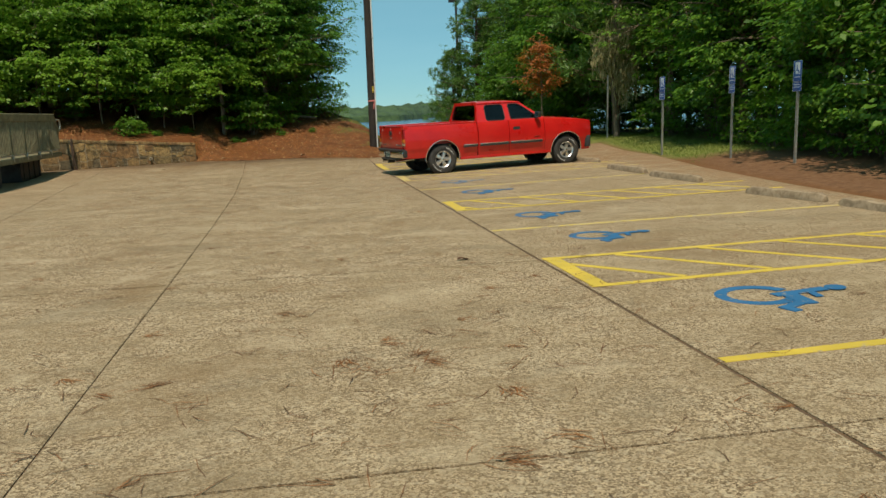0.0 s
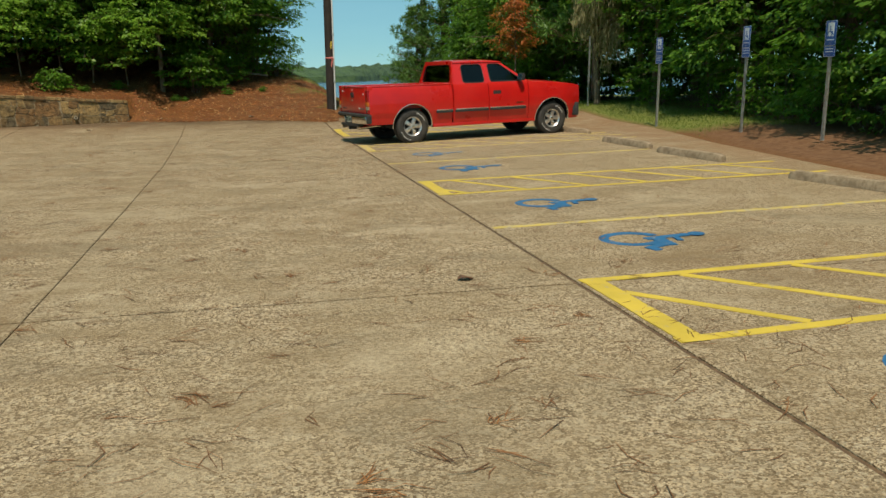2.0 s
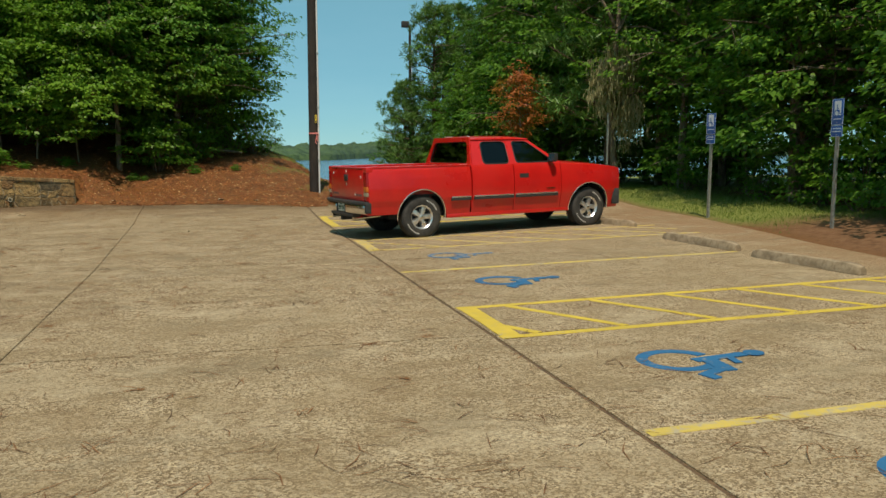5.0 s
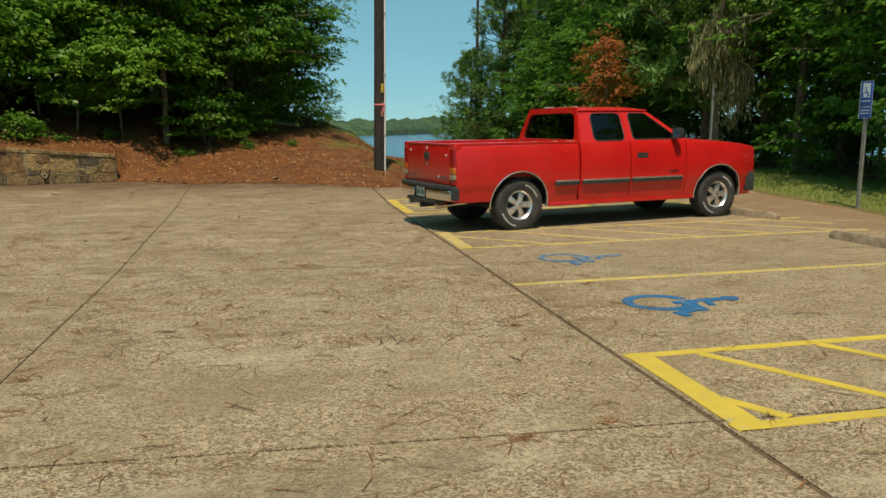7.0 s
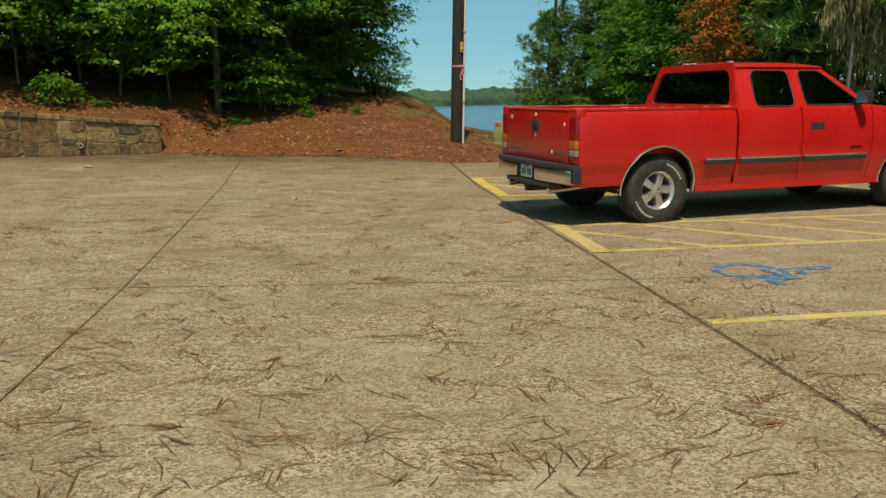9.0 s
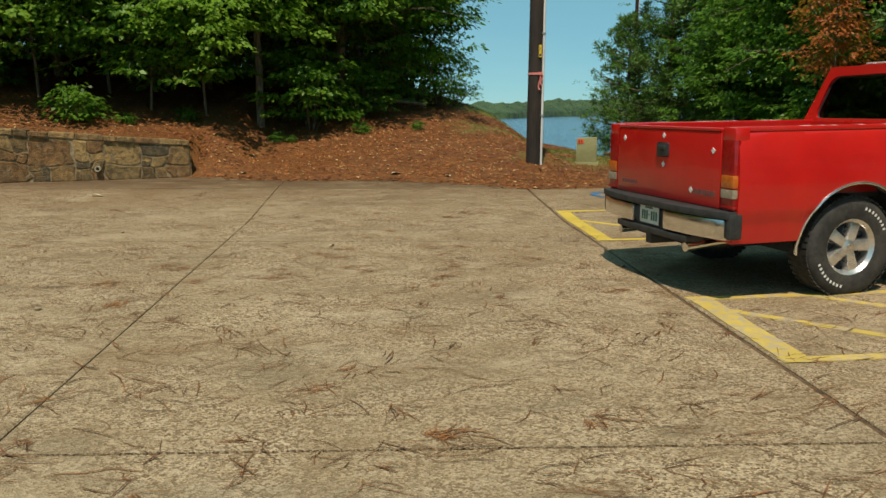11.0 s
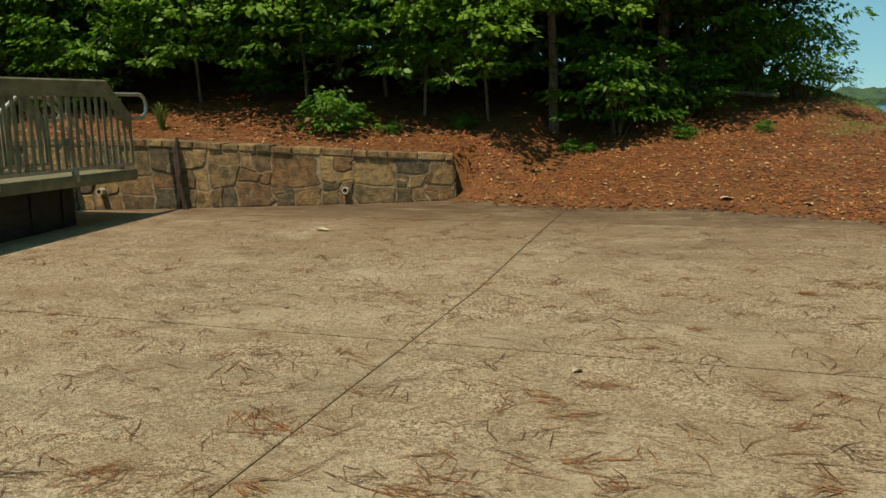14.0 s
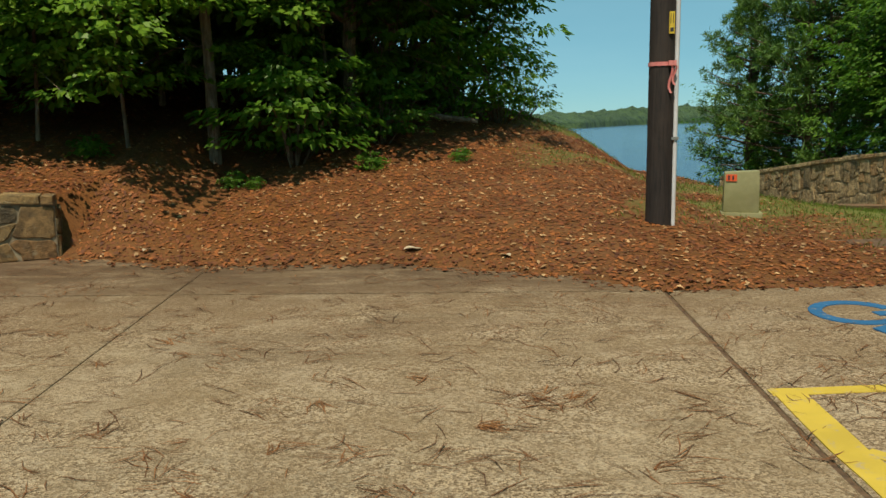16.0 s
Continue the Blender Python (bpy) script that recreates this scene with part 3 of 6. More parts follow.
SYMBOL, SYMBOL_OLD = symbol_mesh(BLUE), symbol_mesh(BLUE_OLD)
for x, y, s in ((3.2, 7.15, 1.06), (3.13, 10.75, 0.97), (3.05, 13.03, 0.95), (3.03, 16.93, 0.98), (3.05, 19.4, 0.93), (3.2, 28.65, 1.0)):
    thing("wheelchair_symbol", "blue painted wheelchair symbol worn on concrete", "road marking", pose(x, y, float(lot_z(y, x)) + 0.002, 2.3 if y > 27 else 0, -1.15, 4) @ Matrix.Scale(s, 4), "painted wheelchair symbols", data=SYMBOL_OLD if 18 < y < 22 else SYMBOL)


# ---- stone walls ----
def stone_cells(length, height, cell_w, cell_h, rng):
    """Rubble: uneven blocks split from the wall's face, their corners knocked off, as outlines in (along, up)."""
    blocks, todo = [], []
    u = 0.0
    while u < length:
        w = min(cell_w * rng.uniform(2.0, 4.5), length - u)
        todo.append((u, 0.0, u + w, height))
        u += w
    while todo:
        u0, v0, u1, v1 = todo.pop()
        w, h, f = u1 - u0, v1 - v0, rng.uniform(0.34, 0.66)
        stop = rng.choice((0.9, 1.2, 1.6, 2.1))
        if w / cell_w > stop and w / cell_w >= h / cell_h * 0.8:
            todo += [(u0, v0, u0 + w * f, v1), (u0 + w * f, v0, u1, v1)]
        elif h / cell_h > stop:
            todo += [(u0, v0, u1, v0 + h * f), (u0, v0 + h * f, u1, v1)]
        else:
            blocks.append((u0, v0, u1, v1))

    def shift(u, v):
        e = min(1.0, u / 0.1, (length - u) / 0.1, v / 0.06, (height - v) / 0.06)
        a, c = noise.noise((u * 3.1, v * 3.1, cell_w)), noise.noise((u * 3.1, v * 3.1, 9.0 + cell_h))
        return u + 0.13 * a * e, v + 0.11 * c * e

    cells = []
    for u0, v0, u1, v1 in blocks:
        w, h = u1 - u0, v1 - v0
        k = [min(w, h) * rng.uniform(0.03, 0.2) for _ in range(4)]
        ring = [(u0 + k[0], v0), ((u0 + u1) / 2, v0 + h * rng.uniform(0, 0.05)), (u1 - k[1], v0), (u1, v0 + k[1]), (u1 - w * rng.uniform(0, 0.05), (v0 + v1) / 2), (u1, v1 - k[2]),
                (u1 - k[2], v1), ((u0 + u1) / 2, v1 - h * rng.uniform(0, 0.06)), (u0 + k[3], v1), (u0, v1 - k[3]), (u0 + w * rng.uniform(0, 0.05), (v0 + v1) / 2), (u0, v0 + k[0])]
        cells.append([shift(*p) for p in ring])
    return cells


def stone_piece(poly, gap, depth, place, rng):
    """One stone: its face rounded off towards the joint."""
    cu, cv = sum(p[0] for p in poly) / len(poly), sum(p[1] for p in poly) / len(poly)
    size = max(0.05, min(max(p[0] for p in poly) - min(p[0] for p in poly), max(p[1] for p in poly) - min(p[1] for p in poly)))
    k1, k2 = max(0.5, 1 - 2 * gap / size), max(0.35, 1 - 2 * (gap + 0.013) / size)
    proud = depth * rng.uniform(0.3, 1.3)
    n = len(poly)
    jit = [(rng.uniform(-0.008, 0.008), rng.uniform(-0.008, 0.008)) for _ in poly]
    ring = lambda k, out: [place(cu + (p[0] - cu) * k + j[0], cv + (p[1] - cv) * k + j[1], out) for p, j in zip(poly, jit)]
    pts = ring(k1, -0.03) + ring(k1, proud * 0.55) + ring(k2, proud) + [place(cu, cv, proud * rng.uniform(0.8, 1.25))]
    fs = [(i, (i + 1) % n, n + (i + 1) % n, n + i) for i in range(n)] + [(n + i, n + (i + 1) % n, 2 * n + (i + 1) % n, 2 * n + i) for i in range(n)]
    return Build().add(pts, fs + [(2 * n + i, 2 * n + (i + 1) % n, 3 * n) for i in range(n)])


def stone_wall(name, label, line, tops, bottoms, thick, cell, seed, mat=STONE, gap=0.007, core_mat=MORTAR):
    """A wall along a line of (x, y), its front to the right of its run, with rubble stones and a course of cap stones."""
    rng = random.Random(seed)
    top = thing(name, label, "stone wall", kind="structure")
    line = [Vector(p) for p in line]
    lens = [0.0]
    for a, c in zip(line[:-1], line[1:]):
        lens.append(lens[-1] + (c - a).length)
    total = lens[-1]

    def at(u):
        u = min(max(u, 0), total)
        i = max(j for j in range(len(lens) - 1) if lens[j] <= u + 1e-9)
        f = (u - lens[i]) / (lens[i + 1] - lens[i])
        d = (line[i + 1] - line[i]).normalized()
        return line[i].lerp(line[i + 1], f), Vector((d.y, -d.x)), bottoms[i] + (bottoms[i + 1] - bottoms[i]) * f, tops[i] + (tops[i + 1] - tops[i]) * f

    cap = 0.095
    H = 1.0

    def place(u, v, out):
        p, n, z0, z1 = at(u)
        return (p.x + n.x * out, p.y + n.y * out, z0 + v / H * (z1 - z0 - cap))

    steps = [total * i / 24 for i in range(25)]
    core = Build()
    rows = []
    for u in steps:
        p, n, z0, z1 = at(u)
        q = p - n * thick
        rows.append([(p.x, p.y, z0 - 0.15), (p.x, p.y, z1 - cap * 0.6), (q.x, q.y, z1 - cap * 0.6), (q.x, q.y, z0 - 0.15)])
    core.grid([r + [r[0]] for r in rows])
    core.add(rows[0], [(0, 1, 2, 3)]).add(rows[-1], [(3, 2, 1, 0)])
    part("wall_core", core, core_mat, top, smooth=False)
    mean_h = sum(t - b for t, b in zip(tops, bottoms)) / len(tops) - cap
    for poly in stone_cells(total, mean_h, cell[0], cell[1], rng):
        poly = [(u, v * H / mean_h) for u, v in poly]
        area_poly = [(u, v * mean_h) for u, v in poly]
        b = stone_piece(area_poly, gap, 0.022, lambda u, v, o: place(u, v / mean_h, o), rng)
        part("stone", b, mat, top, smooth=False)
    for uu in (0.0, total):
        p, n, z0, z1 = at(uu)
        d = Vector((-n.y, n.x)) * (-1 if uu == 0 else 1)
        for poly in stone_cells(thick, z1 - z0 - cap, 0.22, 0.2, rng):
            e = stone_piece(poly, 0.006, 0.03, lambda a, v, o: (p.x - n.x * a + d.x * o, p.y - n.y * a + d.y * o, z0 + v), rng)
            part("stone", e, mat, top, smooth=False)
    u = 0.0
    while u < total - 0.1:
        w = min(rng.uniform(0.2, 0.46), total - u)
        b, g = Build(), 0.007
        pts = []
        hz, pr = rng.uniform(-0.012, 0.015), rng.uniform(0.02, 0.055)
        for uu in (u + g, u + w - g):
            p, n, z0, z1 = at(uu)
            f, q = p + n * pr, p - n * (thick + 0.02)
            pts += [(f.x, f.y, z1 - cap + 0.01), (f.x, f.y, z1 + hz), (q.x, q.y, z1 + hz), (q.x, q.y, z1 - cap + 0.01)]
        b.add(pts, [(0, 1, 5, 4), (1, 2, 6, 5), (2, 3, 7, 6), (3, 0, 4, 7), (0, 3, 2, 1), (4, 5, 6, 7)])
        part("cap_stone", b, mat, top, bevel=0.012, smooth=False)
        u += w
    return top


left_wall = stone_wall("retaining_wall", "low brown rubble stone retaining wall holding the leaf bank", list(zip(WALL_X, WALL_Y)), WALL_TOP, [0.06, 0.12, 0.15, 0.17], 0.32, (0.33, 0.27), 5)
stone_wall("lakeside_wall", "tan rubble stone wall along the path to the lake", [(7.37, 46.0), (8.1, 41.0), (8.75, 38.0), (9.3, 36.4)], [-0.08, 0.6, 0.96, 1.08], [-1.6, -0.75, -0.35, -0.15], 0.34, (0.17, 0.25), 8, STONE_TAN, 0.010, MORTAR)
for x, y, z in ((-8.75, 29.58, 0.40), (-5.25, 30.50, 0.36)):
    b = Build().lathe([(0.032, 0.10), (0.032, -0.022), (0.05, -0.022), (0.05, 0.10)], "y", 16, close=True)
    thing("drain_pipe", "short grey plastic weep pipe set in the stone wall", "pipe", pose(x, y, z, 0, 0, 14), "weep pipes", data=b.mesh("drain_pipe", PIPE_CLAY))
path = Build()
path.grid([[(xw - d, y, zp) for d in (0.95, 0.9, 0.2, 0.15)] for y in np.linspace(36.4, 46, 14) for xw in [float(np.interp(y, [36.4, 38, 41, 46], [9.3, 8.75, 8.1, 7.37]))] for zp in [float(land(np.array([xw - 0.6]), np.array([y]))[0]) + 0.09]])
thing("footpath", "narrow pale concrete footpath beside the stone wall", "path", kind="structure", data=path.mesh("footpath", CONCRETE, thick=0.06))


# two dark stems, made up to stand for the upright dark stripe on the wall
STRIPE_DARK = surface("dark_wall_stripe", (0.03, 0.02, 0.012), (0.085, 0.05, 0.028), 9, rough=0.95, relief=0.8, relief_scale=16, depth=0.02)
vine = thing("vine", "made-up dark brown stem for the dark stripe down the stone wall", "vine", pose(-7.55, 29.9, 0.12))
part("stem", Build().tube([(0.06, -0.02, 0.0), (0.03, -0.05, 0.25), (-0.02, -0.05, 0.55), (-0.03, -0.055, 0.85), (-0.02, 0.0, 1.03)], [0.04, 0.042, 0.036, 0.028, 0.022], 9), STRIPE_DARK, vine)
part("side_stem", Build().tube([(-0.06, -0.02, 0.0), (0.0, -0.06, 0.3), (0.03, -0.06, 0.6), (0.0, -0.05, 0.95)], [0.03, 0.032, 0.028, 0.022], 8), STRIPE_DARK, vine)


# ---- trees ----
def spray_leaves(rng, centre, out, radius, count, size, droop):
    """A spray of leaves: a flat, drooping fan round a twig end."""
    r = radius * np.sqrt(rng.random(count))
    a = rng.random(count) * 2 * np.pi
    tip = np.array([out[0], out[1], 0.0]) * radius * 0.5
    off = np.stack([r * np.cos(a), r * np.sin(a), rng.normal(0, radius * 0.09, count) - droop * (r / radius) ** 2 * radius], 1)
    base = centre + off
    way = off * np.array([1, 1, 0.2]) + tip + rng.normal(0, 0.3 * radius, (count, 3)) * np.array([1, 1, 0.4])
    way[:, 2] -= radius * (0.1 + 0.6 * rng.random(count))
    up = rng.normal(0, 0.28, (count, 3)) + np.array([0, 0, 0.8]) + out * np.array([0.6, 0.6, 0.1])
    ln = size * (0.65 + 0.7 * rng.random(count))
    return leaf_quads(base, way, up, ln, ln * 0.6)


def broadleaf(label, seed, height, crown_r, crown_base, trunk_r, n_limbs, sprays, per_spray, leaf, mat, bark=BARK, droop=0.35, spread=0.9, category="tree", name="tree", lean=0.05):
    """Tapered trunk, forking limbs, and a crown of sprays of single leaves."""
    rng, top = np.random.default_rng(seed), thing(name, label, category)
    b = Build()
    bend = rng.normal(0, lean, (7, 2)).cumsum(0) * height / 8
    trunk = [(bend[i][0], bend[i][1], height * 0.93 * i / 6) for i in range(7)]
    b.tube([(trunk[0][0], trunk[0][1], -0.4)] + trunk, [trunk_r * 1.5] + [trunk_r * (1.15 - 0.95 * i / 6) for i in range(7)], 9)
    part("trunk", b, bark, top)
    twigs, leaves = Build(), []
    tr = np.array(trunk)
    for k in range(n_limbs):
        f = (k + rng.random()) / n_limbs
        z0 = crown_base * 0.8 + (height * 0.92 - crown_base * 0.8) * f ** 1.15
        p0 = np.array([np.interp(z0, tr[:, 2], tr[:, 0]), np.interp(z0, tr[:, 2], tr[:, 1]), z0])
        az = k * 2.4 + rng.random() * 0.9
        shape = math.sin(math.pi * min(1, 0.36 + 0.64 * f)) ** 0.7
        reach = crown_r * (0.35 + 0.65 * shape) * (0.75 + 0.35 * rng.random())
        tip = p0 + np.array([math.cos(az) * reach, math.sin(az) * reach, reach * (0.25 + 0.3 * f) * (0.6 + 0.5 * rng.random())])
        mid = (p0 + tip) / 2 + np.array([0, 0, reach * 0.1])
        r0 = trunk_r * (0.45 - 0.3 * f)
        twigs.tube([p0, mid, tip], [r0, r0 * 0.6, r0 * 0.22], 5, False)
        for s in range(sprays):
            t = 0.35 + 0.7 * rng.random() ** 0.7
            c = p0 + (tip - p0) * t + rng.normal(0, spread * (0.3 + 0.35 * t), 3) * np.array([1, 1, 0.65])
            out = c - p0
            out = out / (np.linalg.norm(out) + 1e-6)
            leaves.append(spray_leaves(rng, c, out, leaf * (2.0 + 2.0 * rng.random()), per_spray, leaf, droop))
            if s % 3 == 0:
                twigs.tube([p0 + (tip - p0) * min(t, 0.95), c], [r0 * 0.25, 0.006], 4, False)
    part("limb", twigs, bark, top)
    part("crown", quads("crown", np.concatenate(leaves), mat), mat, top)
    return top


def shrub(label, seed, r, h, sprays, per_spray, leaf, mat, name="bush"):
    """Many stems from one root, with sprays of leaves down to the soil."""
    rng, top = np.random.default_rng(seed), thing(name, label, "bush")
    stems, leaves = Build(), []
    for k in range(sprays):
        a, q = rng.random() * 6.283, rng.random() ** 0.55
        zz = rng.random()
        rr = r * q * math.sqrt(max(0.08, 1 - (2 * zz - 0.75) ** 2 * 0.55))
        c = np.array([math.cos(a) * rr, math.sin(a) * rr, h * (0.1 + 0.88 * zz)])
        out = np.array([math.cos(a), math.sin(a), 0.5])
        leaves.append(spray_leaves(rng, c, out, leaf * (1.9 + 1.4 * rng.random()), per_spray, leaf, 0.3))
        if k % 4 == 0:
            stems.tube([(c[0] * 0.12, c[1] * 0.12, -0.1), (c[0] * 0.55, c[1] * 0.55, c[2] * 0.6), c], [0.014, 0.01, 0.004], 4, False)
    part("stem", stems, BARK, top)
    part("crown", quads("crown", np.concatenate(leaves), mat), mat, top)
    return top


def pine(label, seed, height, crown_r, crown_base, trunk_r, whorls):
    rng, top = np.random.default_rng(seed), thing("pine_tree", label, "tree")
    b = Build()
    b.tube([(0, 0, -0.4), (0, 0, 0), (0.05, 0.02, height * 0.5), (0, 0, height)], [trunk_r * 1.4, trunk_r, trunk_r * 0.7, 0.02], 9)
    part("trunk", b, BARK_PINE, top)
    limbs, leaves = Build(), []
    for k in range(whorls):
        f = (k + rng.random()) / whorls
        z = crown_base + (height - crown_base) * f
        reach = crown_r * (1 - f) ** 0.6 * (0.65 + 0.5 * rng.random()) + 0.25
        az = rng.random() * 6.283
        d = np.array([math.cos(az), math.sin(az), 0.18 + 0.35 * f])
        p0 = np.array([0, 0, z])
        tip = p0 + d * reach
        limbs.tube([p0, p0 + d * reach * 0.55 - np.array([0, 0, 0.06]), tip], [trunk_r * 0.22, trunk_r * 0.14, 0.012], 4, False)
        for s in range(7):
            c = p0 + d * reach * (0.45 + 0.6 * rng.random()) + rng.normal(0, 0.16 * reach ** 0.5, 3)
            n = 30
            way = rng.normal(0, 1, (n, 3)) + d * 0.7 + np.array([0, 0, 0.35])
            ln = 0.2 + 0.12 * rng.random(n)
            leaves.append(leaf_quads(np.repeat(c[None], n, 0) + rng.normal(0, 0.05, (n, 3)), way, rng.normal(0, 1, (n, 3)), ln, np.full(n, 0.034)))
    part("limb", limbs, BARK_PINE, top)
    part("crown", quads("crown", np.concatenate(leaves), NEEDLE), NEEDLE, top)
    return top


def zland(x, y):
    return float(land(np.array([x]), np.array([y]))[0])


def stand(ob, x, y, turn, s=1.0, dz=0.0):
    ob.matrix_basis = pose(x, y, zland(x, y) + dz, 0, 0, turn) @ Matrix.Scale(s, 4)
    return ob


def stand_copy(ob, x, y, turn, s=1.0, label="", group="", dz=0.0):
    c = copy_thing(ob, pose(x, y, zland(x, y) + dz, 0, 0, turn) @ Matrix.Scale(s / ob.scale[0], 4))
    return tagged(c, label, "", group)


hick = broadleaf("tall leafy hickory with layered drooping green sprays", 11, 9.5, 2.4, 2.9, 0.085, 38, 12, 40, 0.14, LEAF_A)
oak = broadleaf("dense dark green oak on the leaf bank", 12, 10.5, 2.9, 2.1, 0.12, 42, 12, 38, 0.14, LEAF_B)
gum = broadleaf("slender sweetgum with bright green leaves", 13, 9.0, 2.6, 1.7, 0.055, 38, 13, 32, 0.155, LEAF_C)
wisp = broadleaf("open wispy tree with small leaves at the lake edge", 14, 8.5, 2.5, 1.2, 0.10, 22, 11, 20, 0.11, LEAF_B, spread=0.8)
shade_oak = broadleaf("tall dark oak with small dull green leaves", 61, 10.5, 2.9, 1.9, 0.13, 42, 12, 27, 0.14, LEAF_D)
shade_gum = broadleaf("tall sweetgum with a bare lower trunk in the wood", 62, 10.0, 2.3, 3.6, 0.11, 36, 12, 28, 0.135, LEAF_E, lean=0.02)
stand(shade_oak, 14.5, 15.0, 40, 1.1)
stand(shade_gum, 15.0, 27.0, 75, 1.15)
back_oak = stand(broadleaf("tall oak standing deep in the wood behind the bank", 63, 10.0, 2.7, 2.0, 0.12, 34, 10, 26, 0.19, LEAF_D), -4.2, 43.8, 0, 1.35)
stand(hick, -5.9, 38.6, 20)
stand(broadleaf("slim grey-barked tree with leaves high up its trunk", 17, 9.0, 1.15, 2.6, 0.075, 24, 9, 30, 0.15, LEAF_A, spread=0.5, lean=0.03), -3.07, 34.0, 20)
stand(oak, -9.5, 35.6, 70)
stand(gum, -4.7, 36.3, 130)
stand(wisp, -0.2, 39.2, 10, 1.15)
GROUP_L, GROUP_R = "trees on the leaf bank", "trees beside the lot"
rt = random.Random(3)
for src, x, y, s in ((gum, -6.8, 36.6, 1.0), (hick, -7.7, 35.4, 1.05), (oak, -3.3, 38.0, 1.05), (hick, -11.6, 35.6, 1.0), (gum, -13.6, 35.4, 0.95), (oak, -15.4, 36.4, 1.1), (oak, -5.6, 37.2, 1.1),
                     (hick, -17.5, 35.0, 1.1), (oak, -20.5, 36, 1.15), (hick, -24, 35, 1.2), (back_oak, -5.2, 40.5, 1.2), (back_oak, -9.4, 39.4, 1.25), (back_oak, -13.0, 40.0, 1.3), (back_oak, -18, 40.5, 1.3), (oak, -1.0, 37.6, 0.9), (oak, -1.4, 36.0, 0.9), (gum, -0.4, 38.6, 0.8), (gum, -0.7, 40.2, 0.9),
                     (back_oak, -24, 41, 1.3), (hick, -1.4, 41.0, 1.05), (wisp, 0.1, 40.6, 1.05), (back_oak, -28, 37, 1.2), (oak, -10.5, 37.0, 1.1)):
    stand_copy(src, x, y, rt.uniform(0, 360), s, group=GROUP_L)
for k in range(12):
    stand_copy(back_oak, -6.4 - 2.3 * k + rt.uniform(-0.6, 0.6), 43.6 + rt.uniform(-1, 1.4), rt.uniform(0, 360), rt.uniform(1.25, 1.5), group=GROUP_L)
for src, x, y, s in ((shade_gum, 14.4, 19.0, 1.1), (shade_oak, 15.0, 23.0, 1.2), (shade_gum, 15.6, 31.4, 1.1), (shade_oak, 15.4, 34.5, 1.25), (shade_oak, 12.9, 38.5, 1.2), (shade_oak, 14.5, 42.5, 1.45),
                     (shade_gum, 17.5, 17.0, 1.3), (shade_oak, 18.5, 21.5, 1.35), (shade_gum, 18.6, 26.0, 1.4), (shade_oak, 18.5, 30.5, 1.4), (shade_gum, 19.5, 36.0, 1.4), (shade_oak, 14.6, 46.0, 1.3), (shade_gum, 11.4, 41.6, 0.68), (shade_gum, 17.5, 40.0, 1.4),
                     (wisp, 9.0, 48.0, 0.8), (wisp, 10.2, 45.6, 0.8), (shade_oak, 16.0, 47.0, 1.5), (shade_gum, 22, 13, 1.3), (shade_oak, 23, 24, 1.5), (shade_gum, 23, 31, 1.5), (shade_oak, 22, 42, 1.6), (shade_gum, 15.0, 11.0, 1.2), (shade_oak, 18, 8, 1.3), (shade_gum, 13.4, 30.4, 1.05), (shade_gum, 14.2, 33.0, 1.1), (shade_gum, 13.6, 25.4, 1.1), (shade_oak, 21.5, 34.0, 1.5), (shade_oak, 24, 37.0, 1.6), (shade_oak, 26, 30.0, 1.6), (shade_oak, 26, 20.0, 1.6)):
    stand_copy(src, x, y, rt.uniform(0, 360), s, group=GROUP_R)
sap = stand(broadleaf("leafy sapling with broad drooping bright leaves", 15, 4.4, 1.75, 0.95, 0.026, 20, 12, 44, 0.12, LEAF_C, droop=0.3, spread=0.6, lean=0.13), -5.1, 33.5, 40)
for x, y, s in ((-4.15, 33.6, 1.0), (-7.3, 33.0, 1.05), (-9.2, 32.6, 1.0), (-11.0, 32.4, 1.05), (-12.8, 31.8, 1.0), (-14.8, 31.4, 1.1), (-6.2, 34.2, 1.3), (-12.0, 34.0, 1.4), (-16.5, 31.8, 1.3), (-19, 32, 1.4), (-1.9, 36.0, 1.15)):
    stand_copy(sap, x, y, rt.uniform(0, 360), s, group=GROUP_L)
sap2 = stand(broadleaf("shady understory tree with small dark leaves", 16, 4.8, 1.9, 0.8, 0.03, 26, 12, 32, 0.11, LEAF_D, droop=0.4, spread=0.6, lean=0.09), 12.9, 18.6, 40, 1.3)
for x, y, s in ((12.9, 16.0, 1.5), (14.0, 24.8, 1.4), (14.2, 28.2, 1.2), (15.2, 32.6, 1.0), (12.6, 36.9, 1.3), (11.8, 39.6, 1.2), (10.8, 42.0, 1.0), (12.6, 13.4, 1.4), (9.8, 47.0, 0.7), (14.2, 37.8, 1.5), (11.4, 43.5, 1.2)):
    stand_copy(sap2, x, y, rt.uniform(0, 360), s, group=GROUP_R)
p1 = stand(pine("dark loblolly pine with an open pointed crown", 21, 9.6, 2.3, 1.3, 0.14, 95), 11.3, 47.5, 0, 0.95)
for x, y, s in ((9.7, 46.0, 0.98), (8.6, 47.6, 0.72), (11.4, 42.6, 0.78), (12.4, 44.6, 0.95), (13.9, 45.5, 1.25), (16.5, 44.0, 1.5), (12.9, 34.2, 1.3), (16.5, 28.5, 1.5), (-8.0, 42.0, 1.4), (-12.2, 36.3, 1.3)):
    stand_copy(p1, x, y, rt.uniform(0, 360), s)
b1 = stand(shrub("low dense bush with pointed green leaves on the bank", 31, 0.85, 1.35, 52, 36, 0.105, LEAF_A), -2.0, 34.2, 0, 1.25)
b2 = stand(shrub("small round bright green bush above the wall", 32, 0.5, 0.7, 34, 22, 0.11, LEAF_A), -6.0, 31.75, 0)
